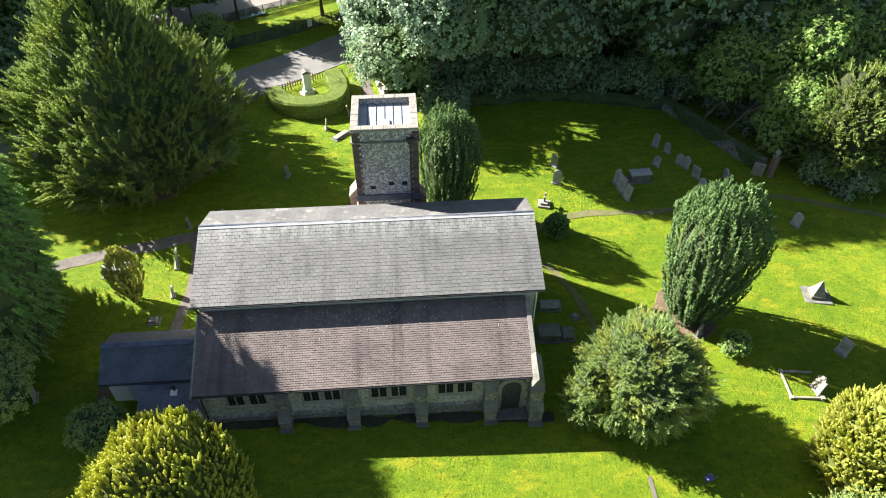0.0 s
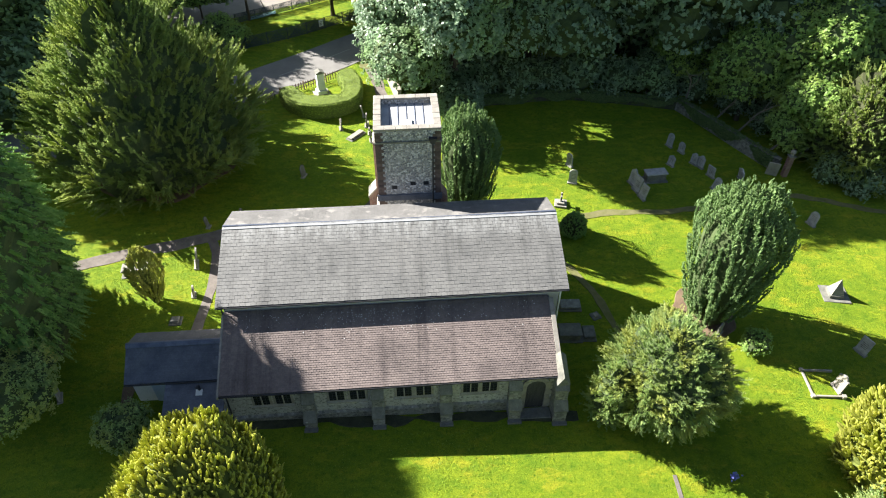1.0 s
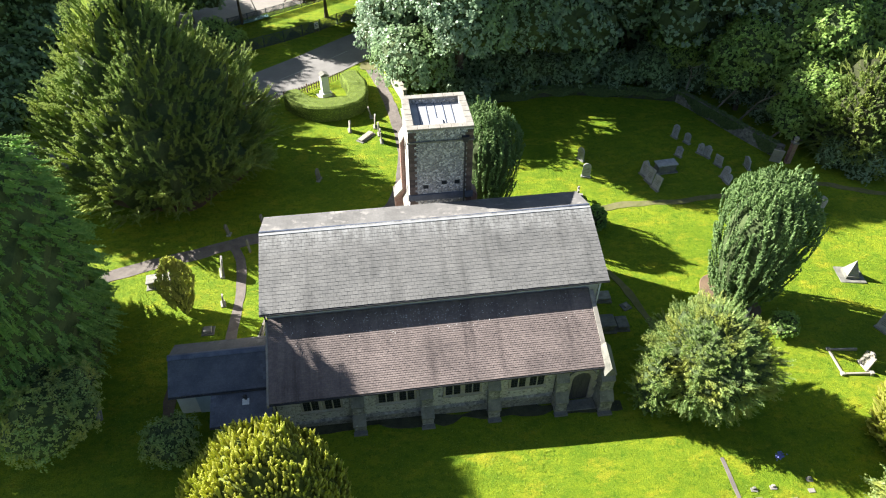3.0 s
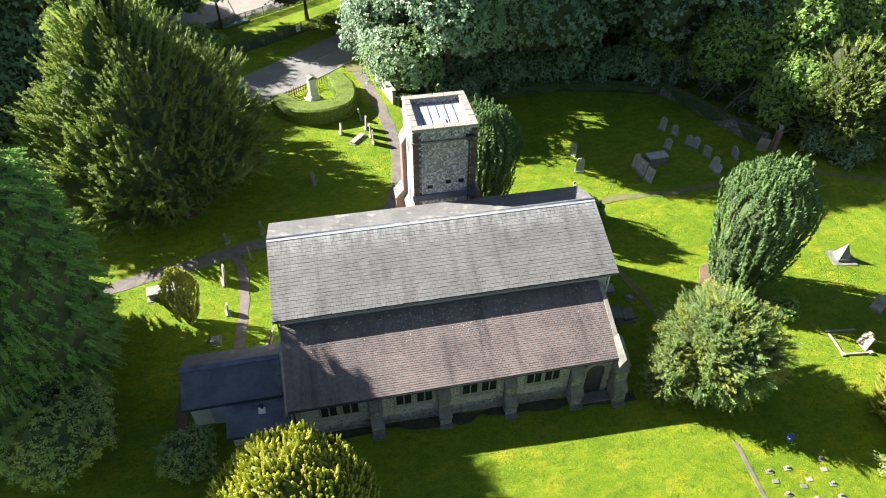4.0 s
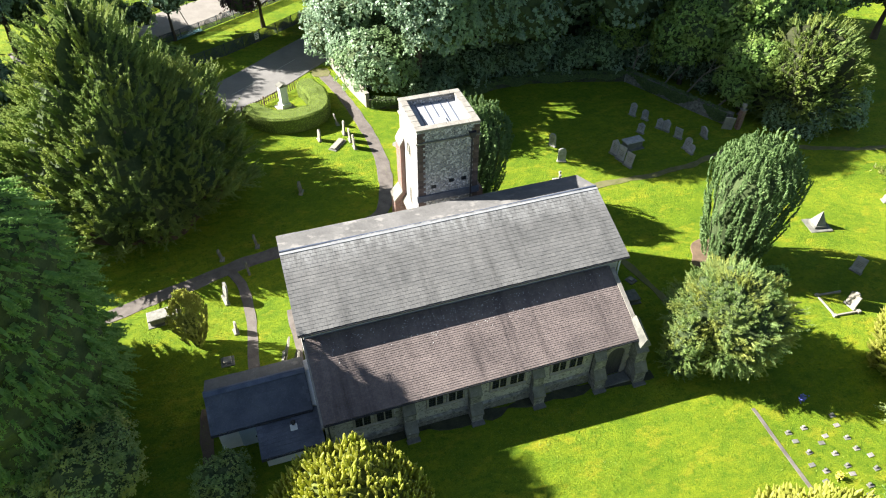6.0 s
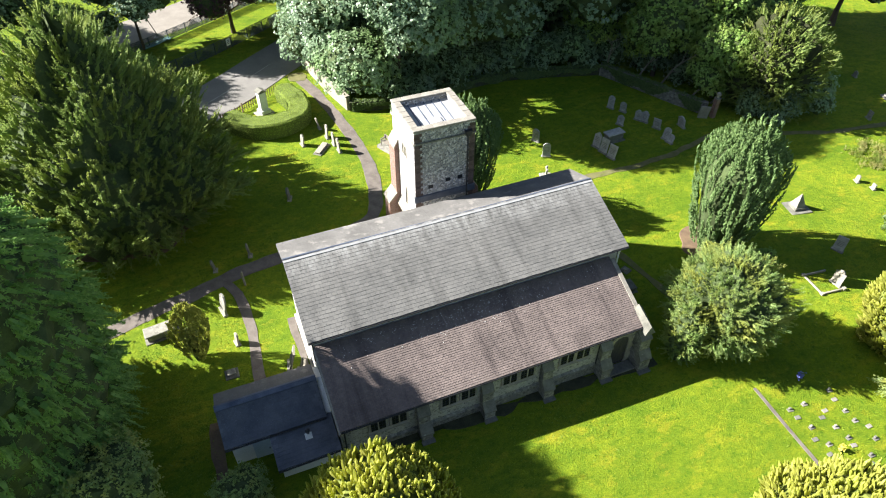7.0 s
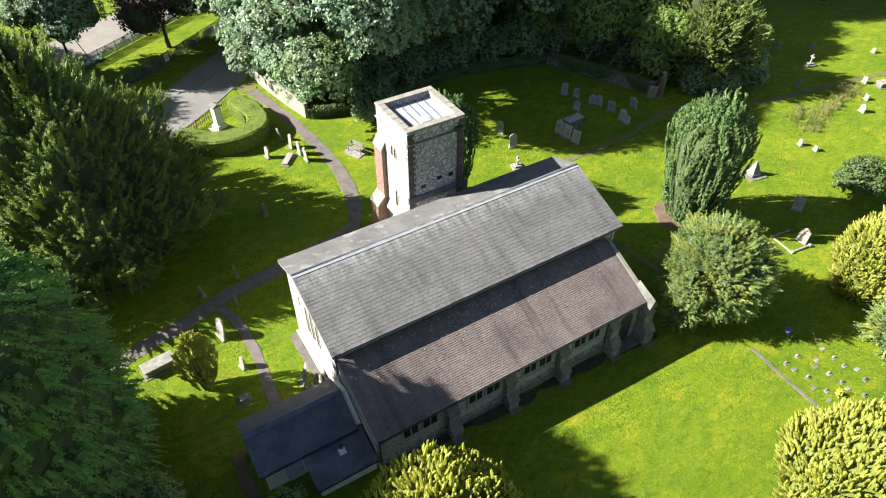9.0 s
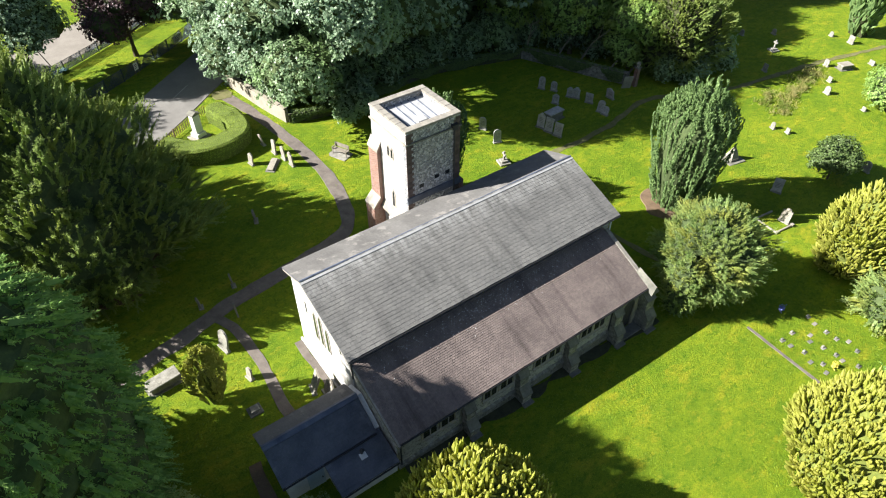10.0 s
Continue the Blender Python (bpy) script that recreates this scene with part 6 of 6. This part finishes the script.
M_PETALBLUE = surface("blue petals", (0.10, 0.12, 0.45), (0.30, 0.34, 0.70), 9, 30, 0.7, 0.002)
M_PETALYELLOW = surface("yellow petals", (0.60, 0.50, 0.05), (0.75, 0.68, 0.15), 9, 30, 0.7, 0.002)
flowers(16.0, 16.8, M_PETALBLUE, "bunch of blue flowers on the grass")
flowers(14.4, 12.0, M_PETALYELLOW, "bunch of yellow flowers by a tablet")


def earth_patch(x, y, r, label, material=M_SOIL):
    verts = [(x, y, ground_z(x, y) + 0.05)]
    n = 40
    for i in range(n):
        a = 2 * math.pi * i / n
        k = r * (1 + 0.25 * noise.noise(Vector((math.cos(a) * 1.7, math.sin(a) * 1.7, x))))
        for f, l in ((0.95, 0.045), (1.0, -0.05)):
            px, py = x + math.cos(a) * k * f, y + math.sin(a) * k * f
            verts.append((px, py, ground_z(px, py) + l))
    faces = []
    for i in range(n):
        j = (i + 1) % n
        faces.append((0, 1 + 2 * i, 1 + 2 * j))
        faces.append((1 + 2 * i, 2 + 2 * i, 2 + 2 * j, 1 + 2 * j))
    tagged(mesh_from("earth_patch", verts, faces, material), label, "earth", kind="structure")


earth_patch(18.7, 28.9, 2.2, "bare reddish earth under the columnar yew")
earth_patch(-21.4, 47.7, 5.6, "bare dark earth under the great yew")
earth_patch(3.3, 40.3, 1.6, "bare earth under the tower yew")
earth_patch(-4.6, 65.0, 1.0, "worn earth by the lane gateway", M_TRACK)

# dashes along the lane
line = smooth_line(ROAD)
gone, last = 0.0, 0
road_ob = bpy.data.objects["road"]
for i in range(1, len(line)):
    gone += (line[i] - line[i - 1]).length
    if gone - last > 6.2 and -40 < line[i].x < 10:
        last = gone
        d = line[i] - line[i - 1]
        p = line[i]
        m = part("lane_dash", box(-1.7, 1.7, -0.04, 0.04, 0.0, 0.006), M_PALESTONE, road_ob)
        m.matrix_basis = pose(p.x, p.y, ground_z(p.x, p.y) + 0.052, 0, math.degrees(0.02), math.degrees(math.atan2(d.y, d.x)))


def van(x, y, turn):
    t = thing("van", "black delivery van with red panel and roof ladders", "van", (x, y, ground_z(x, y) + 0.05), turn=turn)
    m_body = surface("black van paint", (0.015, 0.015, 0.017), (0.03, 0.03, 0.033), 2, 20, 0.3, 0.001)
    m_red = surface("red vinyl panel", (0.42, 0.03, 0.025), (0.55, 0.06, 0.04), 2, 20, 0.4, 0.001)
    body = prism([(-2.4, 0.35), (2.35, 0.35), (2.45, 0.95), (1.75, 1.15), (1.15, 1.85), (0.9, 1.95), (-2.35, 1.95), (-2.42, 1.2)], "y", -0.92, 0.92)
    bmesh.ops.bevel(body, geom=body.edges[:], offset=0.06, segments=2, affect="EDGES")
    b = part("body", body, m_body, t)
    for s in (-1, 1):
        part("panel", box(-2.1, -0.4, s * 0.923 - 0.004, s * 0.923 + 0.004, 1.2, 1.7), m_red, b)
        part("side_window", prism([(0.55, 1.2), (1.55, 1.2), (1.1, 1.72), (0.55, 1.75)], "y", s * 0.924 - 0.004, s * 0.924 + 0.004), M_WINDARK, b)
    for wx in (-1.5, 1.55):
        for s in (-1, 1):
            bm = bmesh.new()
            rod(bm, (wx, s * 0.70, 0.32), (wx, s * 0.94, 0.32), 0.33, sides=18)
            w = part("wheel", bm, M_IRON, t)
            bm = bmesh.new()
            rod(bm, (wx, s * 0.90, 0.32), (wx, s * 0.955, 0.32), 0.19, sides=14)
            part("rim", bm, M_LEAD, w)
    for s in (-0.5, 0.0, 0.5):
        bm = bmesh.new()
        rod(bm, (-2.2, s, 2.12), (0.9, s, 2.12), 0.03)
        part("ladder_rail", bm, M_LEAD, t)
    for i in range(6):
        bm = bmesh.new()
        rod(bm, (-2.0 + i * 0.55, -0.8, 2.06), (-2.0 + i * 0.55, 0.8, 2.06), 0.03)
        part("rack_bar", bm, M_LEAD, t)


van(1.6, 76.6, 38)


# ---- grass tufts over the lawns ----
def grass_tufts():
    rng = np.random.default_rng(91)
    n = 50000
    x, y = rng.uniform(-22, 34, n), rng.uniform(7.5, 47, n)
    inside = (x > -12.6) & (x < 7.6) & (y > 21.0) & (y < 34.0)
    inside |= (x > -18) & (x < -12) & (y > 21.5) & (y < 26.8)
    inside |= (x > -3.6) & (x < 1.4) & (y > 33) & (y < 38.6)
    keep = ~inside & (np.array([noise.noise(Vector((a * 0.35, b * 0.35, 2))) for a, b in zip(x, y)]) + 0.45 * rng.random(n) > 0.05)
    x, y = x[keep], y[keep]
    z = np.array([ground_z(a, b) for a, b in zip(x, y)]) + 0.02
    m = len(x)
    c = np.stack([x, y, z], axis=1)
    a = rng.random(m) * 2 * np.pi
    side = np.stack([np.cos(a), np.sin(a), np.zeros(m)], axis=1) * (0.02 + 0.035 * rng.random(m))[:, None]
    tip = np.stack([rng.normal(size=m) * 0.06, rng.normal(size=m) * 0.06, 0.004 + 0.028 * rng.random(m)], axis=1)
    q = np.stack([c - side, c + side, c + side * 0.5 + tip, c - side * 0.5 + tip], axis=1)
    q[:, :2, 2] -= 0.06
    tagged(quads_mesh("grass", q, L_GRASS), "short tufts of mown grass", "grass", kind="stuff")


L_GRASS = leaf_material("grass blade", (0.115, 0.190, 0.012), (0.215, 0.290, 0.024), 0.30, rough=0.7)
grass_tufts()
